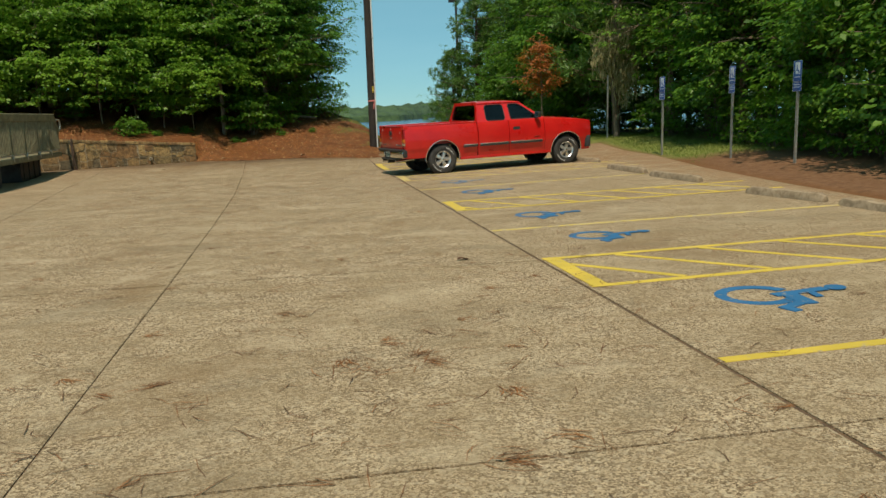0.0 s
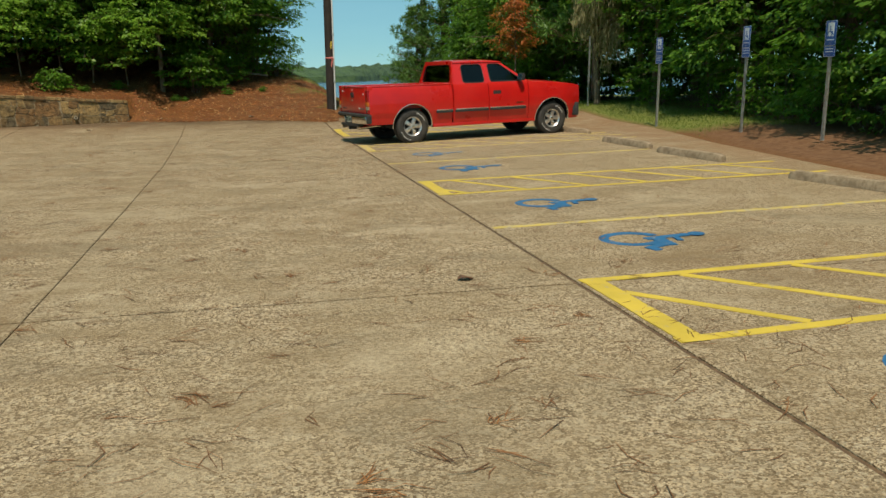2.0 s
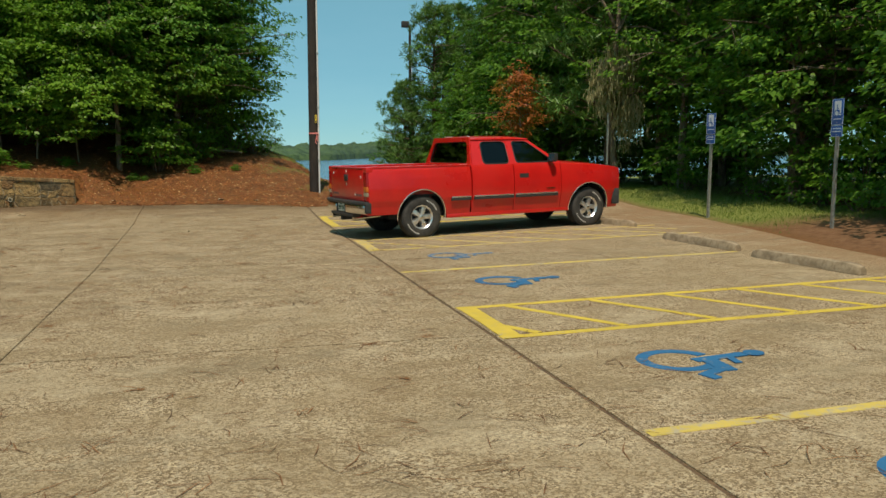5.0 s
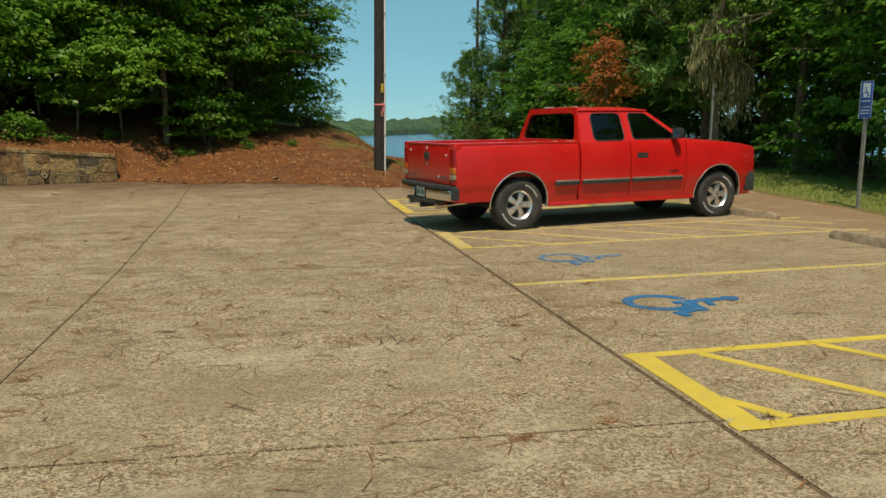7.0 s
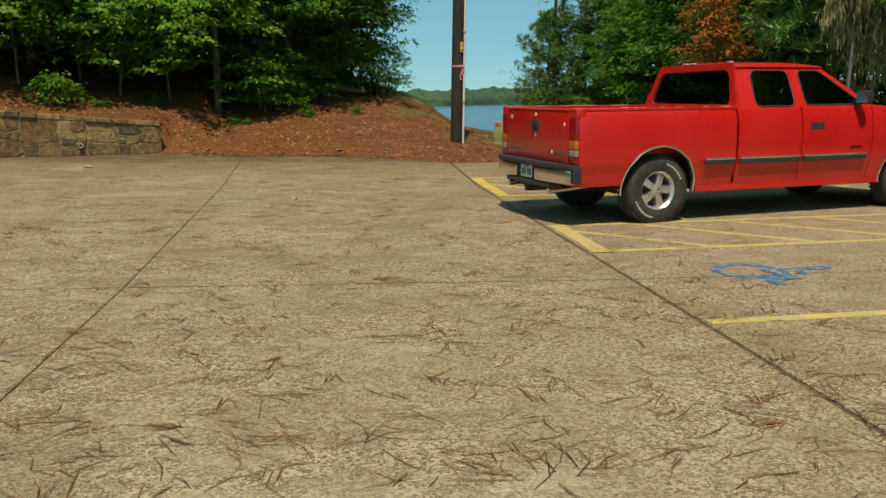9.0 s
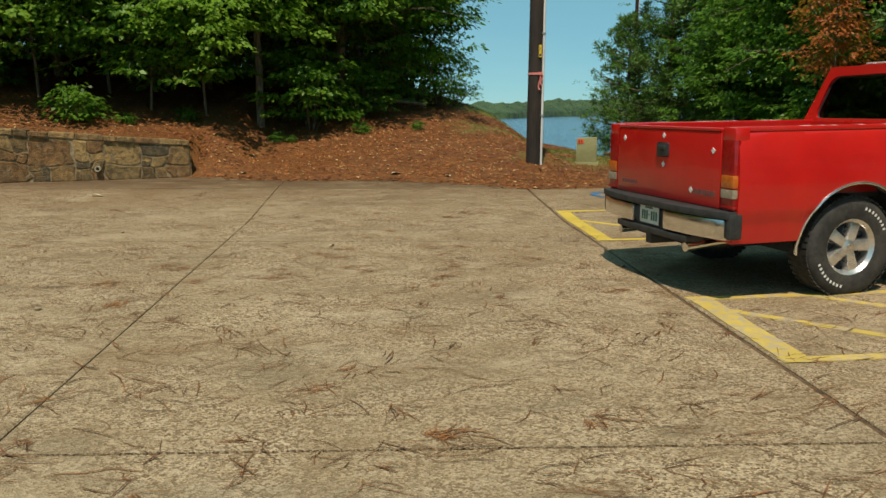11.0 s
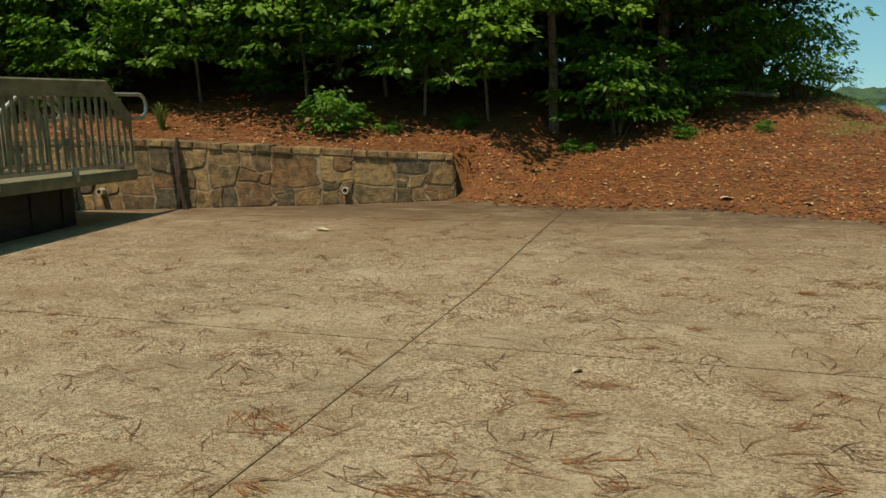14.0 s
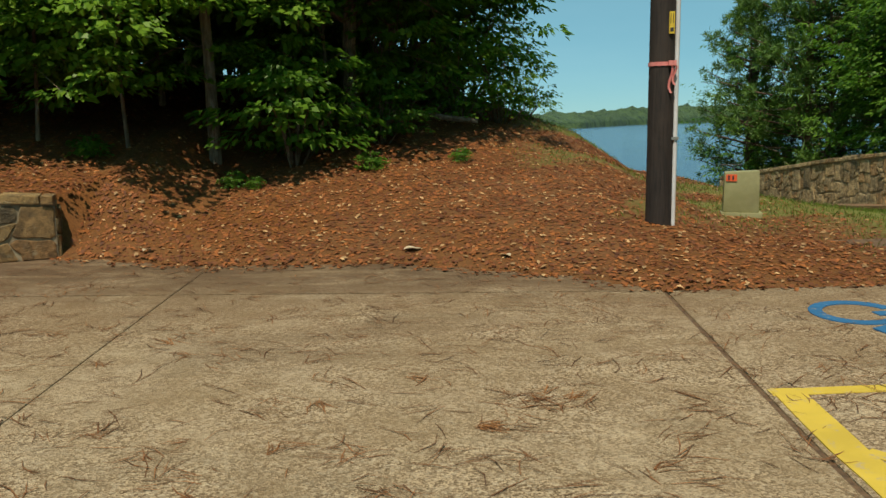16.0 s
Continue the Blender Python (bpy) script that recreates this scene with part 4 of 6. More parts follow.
b3 = stand(shrub("yellow-green shrub on the bank's edge", 33, 0.95, 1.6, 60, 22, 0.10, LEAF_C), 0.95, 37.6, 0)
for src, x, y, s, lab in ((b3, -0.2, 38.2, 1.7, ""), (b3, -0.9, 37.2, 1.5, ""), (b3, 0.3, 39.4, 1.5, ""), (b3, 1.5, 39.0, 0.7, ""), (b3, 0.2, 36.9, 0.8, ""), (b1, -0.9, 35.2, 0.8, ""), (b1, -11.0, 31.6, 0.9, ""), (b1, -13, 31.2, 1.2, ""), (b1, -8.2, 33.4, 0.7, ""),
                          (b1, -10.2, 36, 1.6, ""), (b1, -6, 38, 1.8, ""), (b1, -3.6, 39.5, 1.8, ""), (b1, -14, 37, 1.8, ""), (b1, -1.5, 38.5, 1.2, ""), (b1, -8.2, 39.6, 1.9, ""), (b1, -11.6, 38.8, 1.9, ""), (b1, -4.9, 41.4, 2.1, ""), (b1, -2.5, 41.0, 2.0, ""), (b1, -16.5, 38.5, 2.0, ""), (b1, -0.2, 40.2, 1.3, "")):
    stand_copy(src, x, y, rt.uniform(0, 360), s)
for k in range(14):
    stand_copy(b1, -2.6 - 1.7 * k + rt.uniform(-0.4, 0.4), 42.6 + rt.uniform(-0.6, 0.8), rt.uniform(0, 360), rt.uniform(1.9, 2.4))
for x, y, s in ((11.9, 15.0, 1.2), (11.8, 16.6, 1.1), (11.9, 18.3, 1.3), (12.2, 20.2, 1.1), (12.6, 22.0, 1.0), (13.2, 23.8, 1.1), (13.4, 26.5, 0.8), (13.0, 29.4, 0.9), (14.2, 32.4, 1.1), (18.0, 24.0, 1.8), (18.5, 28.5, 1.8), (18.2, 33.5, 1.8), (17.0, 37.0, 1.8), (15.5, 40.0, 1.8), (13.2, 41.0, 1.6), (18.5, 19.0, 1.8), (20.0, 38.5, 2.0), (12.2, 35.8, 1.0), (11.8, 38.4, 1.2), (11.2, 40.6, 1.2), (10.6, 43.4, 1.4), (9.9, 45.6, 1.2),
                (12.0, 13.0, 1.6), (12.2, 11.0, 1.6), (14.5, 36.4, 1.4), (16.2, 32.5, 1.4), (16.4, 25, 1.4), (16.2, 20, 1.5), (11.2, 41.8, 1.6), (10.6, 37.8, 0.8)):
    stand_copy(b1 if rt.random() < 0.6 else b3, x, y, rt.uniform(0, 360), s, "leafy green understory bush at the wood's edge", "bushes at the wood's edge")
for x, y, s in ((-2.6, 33.3, 0.32), (-0.9, 33.9, 0.36), (-4.35, 33.1, 0.42), (-2.3, 33.2, 0.22), (0.3, 34.4, 0.28), (-5.2, 32.1, 0.3)):
    stand_copy(b2, x, y, rt.uniform(0, 360), s, "small green weed growing in the leaf litter", "weeds on the bank")
red = stand(broadleaf("young tree with rust-red dying leaves", 41, 4.5, 0.7, 2.7, 0.04, 13, 9, 24, 0.10, LEAF_R, droop=0.7, spread=0.32), 10.0, 35.0, 0)


def moss_tree():
    """A grey snag hung with curtains of moss."""
    rng, t = np.random.default_rng(51), thing("mossy_tree", "grey half-bare tree hung with long strands of moss", "tree", pose(11.85, 31.7, zland(11.85, 31.7)))
    part("trunk", Build().tube([(0, 0, -0.4), (0.05, 0, 0.2), (-0.1, 0.1, 2.5), (0.1, 0.1, 5.5), (0.0, 0, 9.5)], [0.13, 0.11, 0.09, 0.06, 0.02], 10), BARK, t)
    limbs, strands_ = Build(), []
    for tx, ty, tz, z0 in ((-0.75, -0.3, 3.9, 3.1), (0.35, -0.7, 3.0, 2.4), (-0.3, -0.6, 4.6, 3.6), (0.9, 0.2, 4.4, 3.5), (0.6, -0.4, 6.0, 4.8), (-0.9, 0.2, 6.3, 5.0), (0.3, -0.6, 7.6, 6.6)):
        limbs.tube([(0, 0.05, z0), (tx * 0.5, ty * 0.5, (z0 + tz) / 2 + 0.1), (tx, ty, tz)], [0.06, 0.04, 0.015], 6, False)
        if tz < 4.8:
            for k in range(40):
                u = 0.25 + 0.8 * rng.random()
                p = np.array([tx * u, ty * u, z0 + (tz - z0) * u]) + rng.normal(0, 0.2, 3)
                ln = 0.5 + 1.2 * rng.random()
                m = 26
                f = rng.random(m)
                base = p + np.stack([rng.normal(0, 0.05, m), rng.normal(0, 0.05, m), -f * ln], 1)
                strands_.append(leaf_quads(base, np.stack([rng.normal(0, 0.2, m), rng.normal(0, 0.2, m), -np.ones(m)], 1), rng.normal(0, 1, (m, 3)), 0.16 + 0.14 * rng.random(m), np.full(m, 0.03)))
    part("limb", limbs, BARK, t)
    part("hanging_moss", quads("hanging_moss", np.concatenate(strands_), MOSS), MOSS, t, "grey-green hanging moss")


moss_tree()
log = thing("fallen_branch", "bare grey branch lying on the bank", "branch", pose(-0.35, 36.2, zland(-0.35, 36.2) + 0.1, 0, 0, -8))
part("bough", Build().tube([(-0.9, 0, 0.28), (-0.3, 0.05, 0.16), (0.3, 0, 0.1), (0.9, 0.1, 0.02)], [0.02, 0.035, 0.045, 0.04], 8), BARK, log)
part("twig", Build().tube([(-0.3, 0.05, 0.16), (-0.42, -0.1, -0.1)], [0.025, 0.015], 6), BARK, log)
part("twig", Build().tube([(0.2, 0, 0.1), (0.35, -0.15, 0.3)], [0.02, 0.008], 6), BARK, log)
tuft = Build()
rr = random.Random(6)
for k in range(46):
    a, ln, w = rr.uniform(0, 6.283), rr.uniform(0.3, 0.55), 0.012
    d = Vector((math.cos(a), math.sin(a), 0)) * rr.uniform(0.15, 0.6)
    sd = Vector((-math.sin(a), math.cos(a), 0)) * w
    p = [Vector((0, 0, 0)) + d * 0.05, d * ln * 0.5 + Vector((0, 0, ln * 0.75)), d * ln * 1.1 + Vector((0, 0, ln * 0.85))]
    tuft.add([p[0] - sd, p[0] + sd, p[1] + sd * 0.8, p[1] - sd * 0.8, p[2]], [(0, 1, 2, 3), (3, 2, 4)])
tall_grass = thing("grass_tuft", "tall green grass tuft behind the wall", "plant", pose(-8.5, 30.75, zland(-8.5, 30.75) - 0.01), data=tuft.mesh("grass_tuft", GRASS, smooth=False))
for x, y, s in ((4.2, 29.75, 0.5), (4.45, 29.95, 0.6), (4.7, 29.7, 0.5), (5.0, 30.0, 0.6)):
    tagged(copy_thing(tall_grass, pose(x, y, zland(x, y) - 0.01, 0, 0, x * 200) @ Matrix.Scale(s, 4)), "small green grass clump at the edge of the concrete")


# ---- far shore ----
def far_shore():
    rng = np.random.default_rng(9)
    line = np.array([(-600, 430), (-200, 460), (30, 500), (70, 540), (140, 760), (330, 1150), (600, 1300), (1200, 1350)], float)
    t = np.linspace(0, 1, 1500)
    s = np.concatenate([[0], np.cumsum(np.linalg.norm(np.diff(line, axis=0), axis=1))])
    x, y = np.interp(t * s[-1], s, line[:, 0]), np.interp(t * s[-1], s, line[:, 1])
    b, rows = Build(), []
    for k, (back, hgt) in enumerate(((0, 0), (3, 0.35), (12, 0.55), (30, 0.62), (45, 0.85), (80, 1.0), (160, 0.9))):
        row = []
        for i in range(len(t)):
            scale = np.interp(y[i], [430, 540, 1200], [10, 10, 23])
            bumpy = 1 + 0.10 * noise.fractal((x[i] * 0.012 + k * 7, y[i] * 0.01, k * 1.7), 0.8, 2.1, 3) + 0.22 * noise.fractal((x[i] * 0.11, k * 3.1, y[i] * 0.05), 0.7, 2.0, 4)
            row.append((x[i], y[i] + back, -3.2 + hgt * scale * bumpy))
        rows.append(row)
    b.grid(rows)
    mat = surface("far_treeline", (0.018, 0.048, 0.02), (0.095, 0.16, 0.045), 0.11, (0.028, 0.06, 0.045), 0.02, 0.5, rough=0.95, relief=1.0, relief_scale=0.2, depth=4.0)
    thing("backdrop", "distant wooded shore across the lake", "far shore", kind="structure", data=b.mesh("backdrop", mat))


far_shore()


# ---- red pickup truck ----
RED = surface("faded_red_car_paint", (0.51, 0.008, 0.007), (0.59, 0.011, 0.008), 2.5, (0.54, 0.024, 0.019), 1.2, 0.4, rough=0.3, relief=0.02, depth=0.002, coat=0.4)
BLACK = surface("black_trim_plastic", (0.018, 0.018, 0.018), (0.04, 0.04, 0.038), 12, rough=0.6, relief=0.1, depth=0.003)
RUBBER = surface("tyre_rubber", (0.02, 0.019, 0.017), (0.05, 0.046, 0.04), 14, (0.09, 0.075, 0.055), 3, 0.5, rough=0.8, relief=0.25, depth=0.004)
CHROME = surface("worn_chrome", (0.70, 0.69, 0.67), (0.84, 0.83, 0.81), 9, (0.42, 0.38, 0.33), 5, 0.4, rough=0.16, metal=1.0, relief=0.03, depth=0.002)
ALLOY = surface("dull_alloy", (0.62, 0.60, 0.57), (0.80, 0.78, 0.75), 14, (0.3, 0.26, 0.22), 6, 0.4, rough=0.3, metal=0.85, relief=0.05, depth=0.002)
DARK = surface("dark_cabin_cloth", (0.012, 0.012, 0.013), (0.03, 0.03, 0.03), 20, rough=0.9, relief=0.1)
WHITE = surface("chipped_white_primer", (0.62, 0.60, 0.56), (0.78, 0.76, 0.72), 25, rough=0.6, relief=0.1)
LAMP_RED = surface("red_lamp_lens", (0.24, 0.006, 0.006), (0.34, 0.012, 0.01), 30, rough=0.12, relief=0.1, relief_scale=120, depth=0.002)
LAMP_ORANGE = surface("orange_lamp_lens", (0.46, 0.10, 0.012), (0.56, 0.15, 0.018), 30, rough=0.12, relief=0.1, relief_scale=120, depth=0.002)
LAMP_CLEAR = surface("clear_lamp_lens", (0.26, 0.21, 0.14), (0.40, 0.34, 0.25), 30, rough=0.12, relief=0.1, relief_scale=120, depth=0.002)
PLATE = surface("number_plate_white", (0.52, 0.55, 0.50), (0.62, 0.65, 0.60), 20, rough=0.5, relief=0)
PLATE_INK = surface("number_plate_green", (0.03, 0.10, 0.06), (0.05, 0.14, 0.08), 20, rough=0.5, relief=0)
BRIGHT = surface("bright_trim", (0.60, 0.58, 0.55), (0.80, 0.78, 0.74), 9, (0.45, 0.42, 0.38), 4, 0.4, rough=0.2, metal=0.85, relief=0.02, depth=0.001)
FADED = surface("faded_emblem", (0.10, 0.05, 0.045), (0.18, 0.09, 0.08), 20, rough=0.6, relief=0)
GLASS = glass_mat("tinted_glass", (0.10, 0.13, 0.12))
GLASS_DARK = glass_mat("black_tinted_glass", (0.02, 0.022, 0.022))

BODY_Z = [0.36, 0.50, 0.60, 0.645, 0.665, 0.90, 1.10, 1.22, 1.30]
BODY_Y = [0.90, 0.935, 0.952, 0.955, 0.978, 0.99, 0.975, 0.952, 0.92]
AXLES = (0.0, 3.645)
ARCH_R, HUB_Z = 0.47, 0.385


def body_y(x, z):
    nose = max(0.0, x - 3.95)
    tail = max(0.0, -0.95 - x)
    return float(np.interp(z, BODY_Z, BODY_Y)) - 0.24 * nose ** 2 / 0.5 - 0.9 * tail ** 2


def body_low(x):
    low = 0.40 if x < 0.99 else 0.36
    if x < -0.4:
        low = 0.46
    for c in AXLES:
        if abs(x - c) < ARCH_R:
            low = max(low, HUB_Z + 0.02 + math.sqrt(ARCH_R ** 2 - (x - c) ** 2))
    return low


def body_high(x):
    if x < 2.97:
        return 1.27
    return 1.265 - 0.05 * (x - 2.97) - 0.055 * max(0, x - 3.4) ** 2


def side_panel(x0, x1, sy, top_in=0.05):
    cols = set(np.linspace(x0, x1, 12))
    for c in AXLES:
        cols |= {c + ARCH_R * math.cos(a) for a in np.linspace(0, math.pi, 25) if x0 < c + ARCH_R * math.cos(a) < x1}
    cols = sorted(cols)
    rows = []
    lip = [cols[0]] + cols + [cols[-1]]
    for j, x in enumerate(lip):
        lo, hi = body_low(x), body_high(x)
        inset = 0.03 if j in (0, len(lip) - 1) else 0.0
        row = [(x, sy * (body_y(x, lo) - 0.06), lo), (x, sy * (body_y(x, lo) - 0.015 - inset), lo - 0.004)]
        for t in np.linspace(0, 1, 16):
            z = lo + (hi - lo) * t
            row.append((x, sy * (body_y(x, z) - inset), z))
        y1 = body_y(x, hi)
        row += [(x, sy * (y1 - 0.02 - inset * 0.5), hi + 0.012), (x, sy * (y1 - top_in), hi + 0.016)]
        rows.append(row)
    return Build().grid(rows)


def ring_panel(outer, inner, radius=0.05, k=4):
    """A frame between an outer outline and a window with rounded corners; both as lists of four Vectors. Returns the frame and the window's outline."""
    b, edge, marks = Build(), [], []
    n = len(inner)
    for i in range(n):
        p, a, c = inner[i], inner[i - 1], inner[(i + 1) % n]
        da, dc = (a - p).normalized() * radius, (c - p).normalized() * radius
        marks.append(len(edge))
        for s in range(k + 1):
            t = s / k
            edge.append((p + da) * (1 - t) ** 2 + p * 2 * t * (1 - t) + (p + dc) * t ** 2)
    m = len(edge)
    b.v = [tuple(p) for p in edge] + [tuple(p) for p in outer]
    for i in range(n):
        for s in range(k):
            b.f.append((marks[i] + s, marks[i] + s + 1, m + i))
        b.f.append((marks[i] + k, (marks[(i + 1) % n]) % m, m + (i + 1) % n, m + i))
    return b, edge


def pane(edge, inset):
    c = sum(edge, Vector()) / len(edge)
    b = Build()
    b.add([p + inset for p in edge], [tuple(range(len(edge)))])
    return b


def wheel(parent, x, sy):
    """Tyre with raised white marks, five-spoke alloy rim, hub."""
    R = HUB_Z
    w = part("wheel", Build().lathe([(0.03, -0.03), (0.19, -0.03), (0.19, 0.03), (0.03, 0.03)], "y", 32), DARK, parent, "five-spoke alloy wheel with an all-terrain tyre", m=pose(x, sy * 0.815, R))
    prof = [(0.212, -0.115), (0.245, -0.125), (0.315, -0.128), (0.358, -0.118), (0.378, -0.095), (0.385, -0.05), (0.386, 0), (0.385, 0.05), (0.378, 0.095), (0.358, 0.118), (0.315, 0.128), (0.245, 0.125), (0.212, 0.115), (0.200, 0.0)]
    tyre = Build().lathe(prof, "y", 48, close=True)
    for i in range(48):
        a = 2 * math.pi * i / 48
        for y0, y1, tw in ((-0.108, -0.055, 0.5), (-0.045, 0.045, 0.0), (0.055, 0.108, 0.5)):
            aa = a + tw * 2 * math.pi / 48
            tyre.box((-0.016, y0, R - 0.006), (0.016, y1, R + 0.004), Matrix.Rotation(aa, 4, "Y"))
    part("tyre", tyre, RUBBER, w, "worn black tyre with raised white sidewall marks")
    for a0, n in ((20, 8), (195, 9)):
        marks = Build()
        for i in range(n):
            a = radians(a0 + i * 6.5)
            marks.box((-0.008, 0.118, 0.292), (0.008, 0.1288, 0.314), Matrix.Rotation(a, 4, "Y") if sy > 0 else Matrix.Rotation(a, 4, "Y") @ Matrix.Scale(-1, 4, (0, 1, 0)))
        part("sidewall_mark", marks, WHITE, w)
    rim = Build().lathe([(0.214, 0.118), (0.205, 0.105), (0.188, 0.092), (0.183, 0.03), (0.196, 0.02), (0.206, 0.06), (0.214, 0.10)], "y", 40, close=True)
    for i in range(5):
        m = Matrix.Rotation(2 * math.pi * i / 5 + 0.3, 4, "Y")
        pts = [(-0.032, 0.098, 0.05), (0.032, 0.098, 0.05), (0.044, 0.088, 0.197), (-0.044, 0.088, 0.197), (-0.042, 0.03, 0.05), (0.042, 0.03, 0.05), (0.056, 0.03, 0.192), (-0.056, 0.03, 0.192)]
        rim.add([m @ Vector(p) for p in pts], [(0, 1, 2, 3), (4, 7, 6, 5), (0, 4, 5, 1), (1, 5, 6, 2), (2, 6, 7, 3), (3, 7, 4, 0)])
    rim.lathe([(0.0, 0.105), (0.035, 0.104), (0.062, 0.092), (0.068, 0.04)], "y", 24)
    flip = Matrix.Identity(4) if sy > 0 else Matrix.Scale(-1, 4, (0, 1, 0))
    rim.v = [tuple(flip @ Vector(p)) for p in rim.v]
    part("rim", rim, ALLOY, w, "dull five-spoke alloy rim", bevel=0.004)
    cap = Build().lathe([(0.0, 0.116), (0.022, 0.114), (0.028, 0.10)], "y", 16)
    cap.v = [tuple(flip @ Vector(p)) for p in cap.v]
    part("hub_cap", cap, CHROME, w)


def pickup():
    t = thing("pickup_truck", "faded red extended-cab pickup truck with chrome wheel-arch trim", "truck", pose(3.08, 22.93, 0.004, 0, -1.15, 12.2))
    for sy in (-1, 1):
        part("bed_side", side_panel(-1.02, 0.972, sy, 0.15), RED, t)
        rd = part("rear_door", side_panel(1.008, 1.893, sy), RED, t)
        fd = part("front_door", side_panel(1.908, 2.955, sy), RED, t)
        part("fender", side_panel(2.968, 4.46, sy, 0.14), RED, t)
        # window frames and panes
        P = lambda x, s, sy=sy: Vector((x, sy * (0.925 - 0.205 * s - 0.03 * s * s), 1.275 + 0.475 * s))
        fr, e1 = ring_panel([P(1.03, 0), P(1.90, 0), P(1.90, 1), P(1.13, 1)], [P(1.27, 0.03), P(1.83, 0.03), P(1.83, 0.88), P(1.30, 0.88)], 0.09)
        part("rear_pillar", fr, RED, t, thick=0.03)
        g = part("side_window", pane(e1, Vector((0, -sy * 0.012, 0))), GLASS_DARK, t, "dark tinted side window", thick=0.005)
        fr, e2 = ring_panel([P(1.90, 0), P(3.0, 0), P(2.32, 1), P(1.90, 1)], [P(1.985, 0.05), P(2.84, 0.05), P(2.30, 0.88), P(1.985, 0.88)], 0.06)
        part("window_frame", fr, RED, t, thick=0.03)
        part("side_window", pane(e2, Vector((0, -sy * 0.012, 0))), GLASS, t, "tinted side window", thick=0.005)
        for e, nm in ((e1, 1), (e2, 2)):
            part("window_seal", Build().tube([tuple(p + Vector((0, sy * 0.002, 0))) for p in e + e[:1]], 0.009, 5), BLACK, t)
        # side moulding with bright line, arch trim, handle
        for xa, xb, owner in ((0.56, 0.975, None), (1.03, 1.885, rd), (1.92, 2.88, fd)):
            y = sy * (body_y(1.5, 0.70) + 0.002)
            m = part("side_moulding", Build().box((xa, min(y, y + sy * 0.022), 0.652), (xb, max(y, y + sy * 0.022), 0.703)), BLACK, owner or t, "black side moulding with a bright upper line", bevel=0.008)
            part("bright_line", Build().box((xa + 0.01, min(y, y + sy * 0.027), 0.705), (xb - 0.01, max(y, y + sy * 0.027), 0.727)), BRIGHT, owner or t, bevel=0.003)
        for c in AXLES:
            pts = []
            for a in np.linspace(-0.12, math.pi + 0.12, 26):
                x, z = c + (ARCH_R - 0.004) * math.cos(a), HUB_Z + 0.02 + (ARCH_R - 0.004) * math.sin(a)
                pts.append((x, z))
            rows = [[(x + (c - x) * k, sy * (body_y(x, max(z, 0.4)) + o), z + (HUB_Z - z) * k) for k, o in ((-0.03, 0.001), (-0.026, 0.009), (-0.005, 0.012), (0.012, 0.006), (0.02, -0.04))] for x, z in pts]
            part("arch_trim", Build().grid(rows), BRIGHT, t, "worn chrome wheel-arch trim")
            well = Build().grid([[(c + 0.50 * math.cos(a), sy * y, HUB_Z + 0.03 + 0.50 * math.sin(a)) for y in (0.90, 0.52)] for a in np.linspace(-0.1, math.pi + 0.1, 18)])
            part("wheel_well", well, DARK, t)
        hy = sy * (body_y(2, 1.06) + 0.004)
        h = part("door_handle", Build().box((2.02, min(hy, hy - sy * 0.02), 1.015), (2.22, max(hy, hy + sy * 0.018), 1.095)), BLACK, fd, "black door handle", bevel=0.02)
        mir = part("mirror", Build().box((-0.05, -0.085, -0.07), (0.05, 0.085, 0.09)), BLACK, t, "black folding door mirror", bevel=0.03, m=pose(2.74, sy * 1.03, 1.37, 0, 0, sy * -12))
        part("mirror_arm", Build().box((-0.03, -0.07, -0.06), (0.03, 0.07, -0.02)), BLACK, mir, bevel=0.01, m=pose(0, -sy * 0.06, 0))
        part("mirror_glass", Build().box((-0.055, -0.07, -0.055), (-0.049, 0.07, 0.075)), CHROME, mir)
        y = sy * (body_y(3, 0.9) + 0.002)
        part("emblem", Build().box((2.62, min(y, y + sy * 0.006), 0.80), (2.80, max(y, y + sy * 0.006), 0.815)), CHROME, fd)
        # tail lamp
        part("corner_cap", Build().box((-1.052, min(sy * 0.798, sy * 0.955), 1.19), (-0.93, max(sy * 0.798, sy * 0.955), 1.293)), RED, t, bevel=0.02)
        lamp = part("tail_lamp", Build().box((-1.055, min(sy * 0.80, sy * 0.958), 0.70), (-0.99, max(sy * 0.80, sy * 0.958), 1.21)), LAMP_RED, t, "tall red, orange and clear tail lamp", bevel=0.025)
        for z0, z1, mt in ((0.715, 0.735, LAMP_RED), (0.79, 0.855, LAMP_CLEAR), (0.865, 0.955, LAMP_ORANGE)):
            part("lens", Build().box((-1.061, min(sy * 0.815, sy * 0.962), z0), (-0.96, max(sy * 0.815, sy * 0.962), z1)), mt, lamp, bevel=0.008)
        part("headlamp", Build().box((4.30, min(sy * 0.50, sy * 0.845), 0.88), (4.475, max(sy * 0.50, sy * 0.845), 1.06)), LAMP_CLEAR, t, "clear headlamp", bevel=0.03)
        part("side_lamp", Build().box((4.20, min(sy * 0.84, sy * 0.905), 0.90), (4.32, max(sy * 0.84, sy * 0.905), 1.06)), LAMP_ORANGE, t, "orange corner lamp", bevel=0.015)
        part("sill", Build().box((0.5, min(sy * 0.82, sy * 0.915), 0.34), (3.18, max(sy * 0.82, sy * 0.915), 0.42)), RED, t, bevel=0.02)
        part("bed_rail", Build().box((-0.99, min(sy * 0.77, sy * 0.945), 1.262), (0.985, max(sy * 0.77, sy * 0.945), 1.295)), RED, t, bevel=0.012)
        part("bed_inner_wall", Build().box((-1.0, min(sy * 0.765, sy * 0.785), 0.78), (0.96, max(sy * 0.765, sy * 0.785), 1.285)), RED, t)
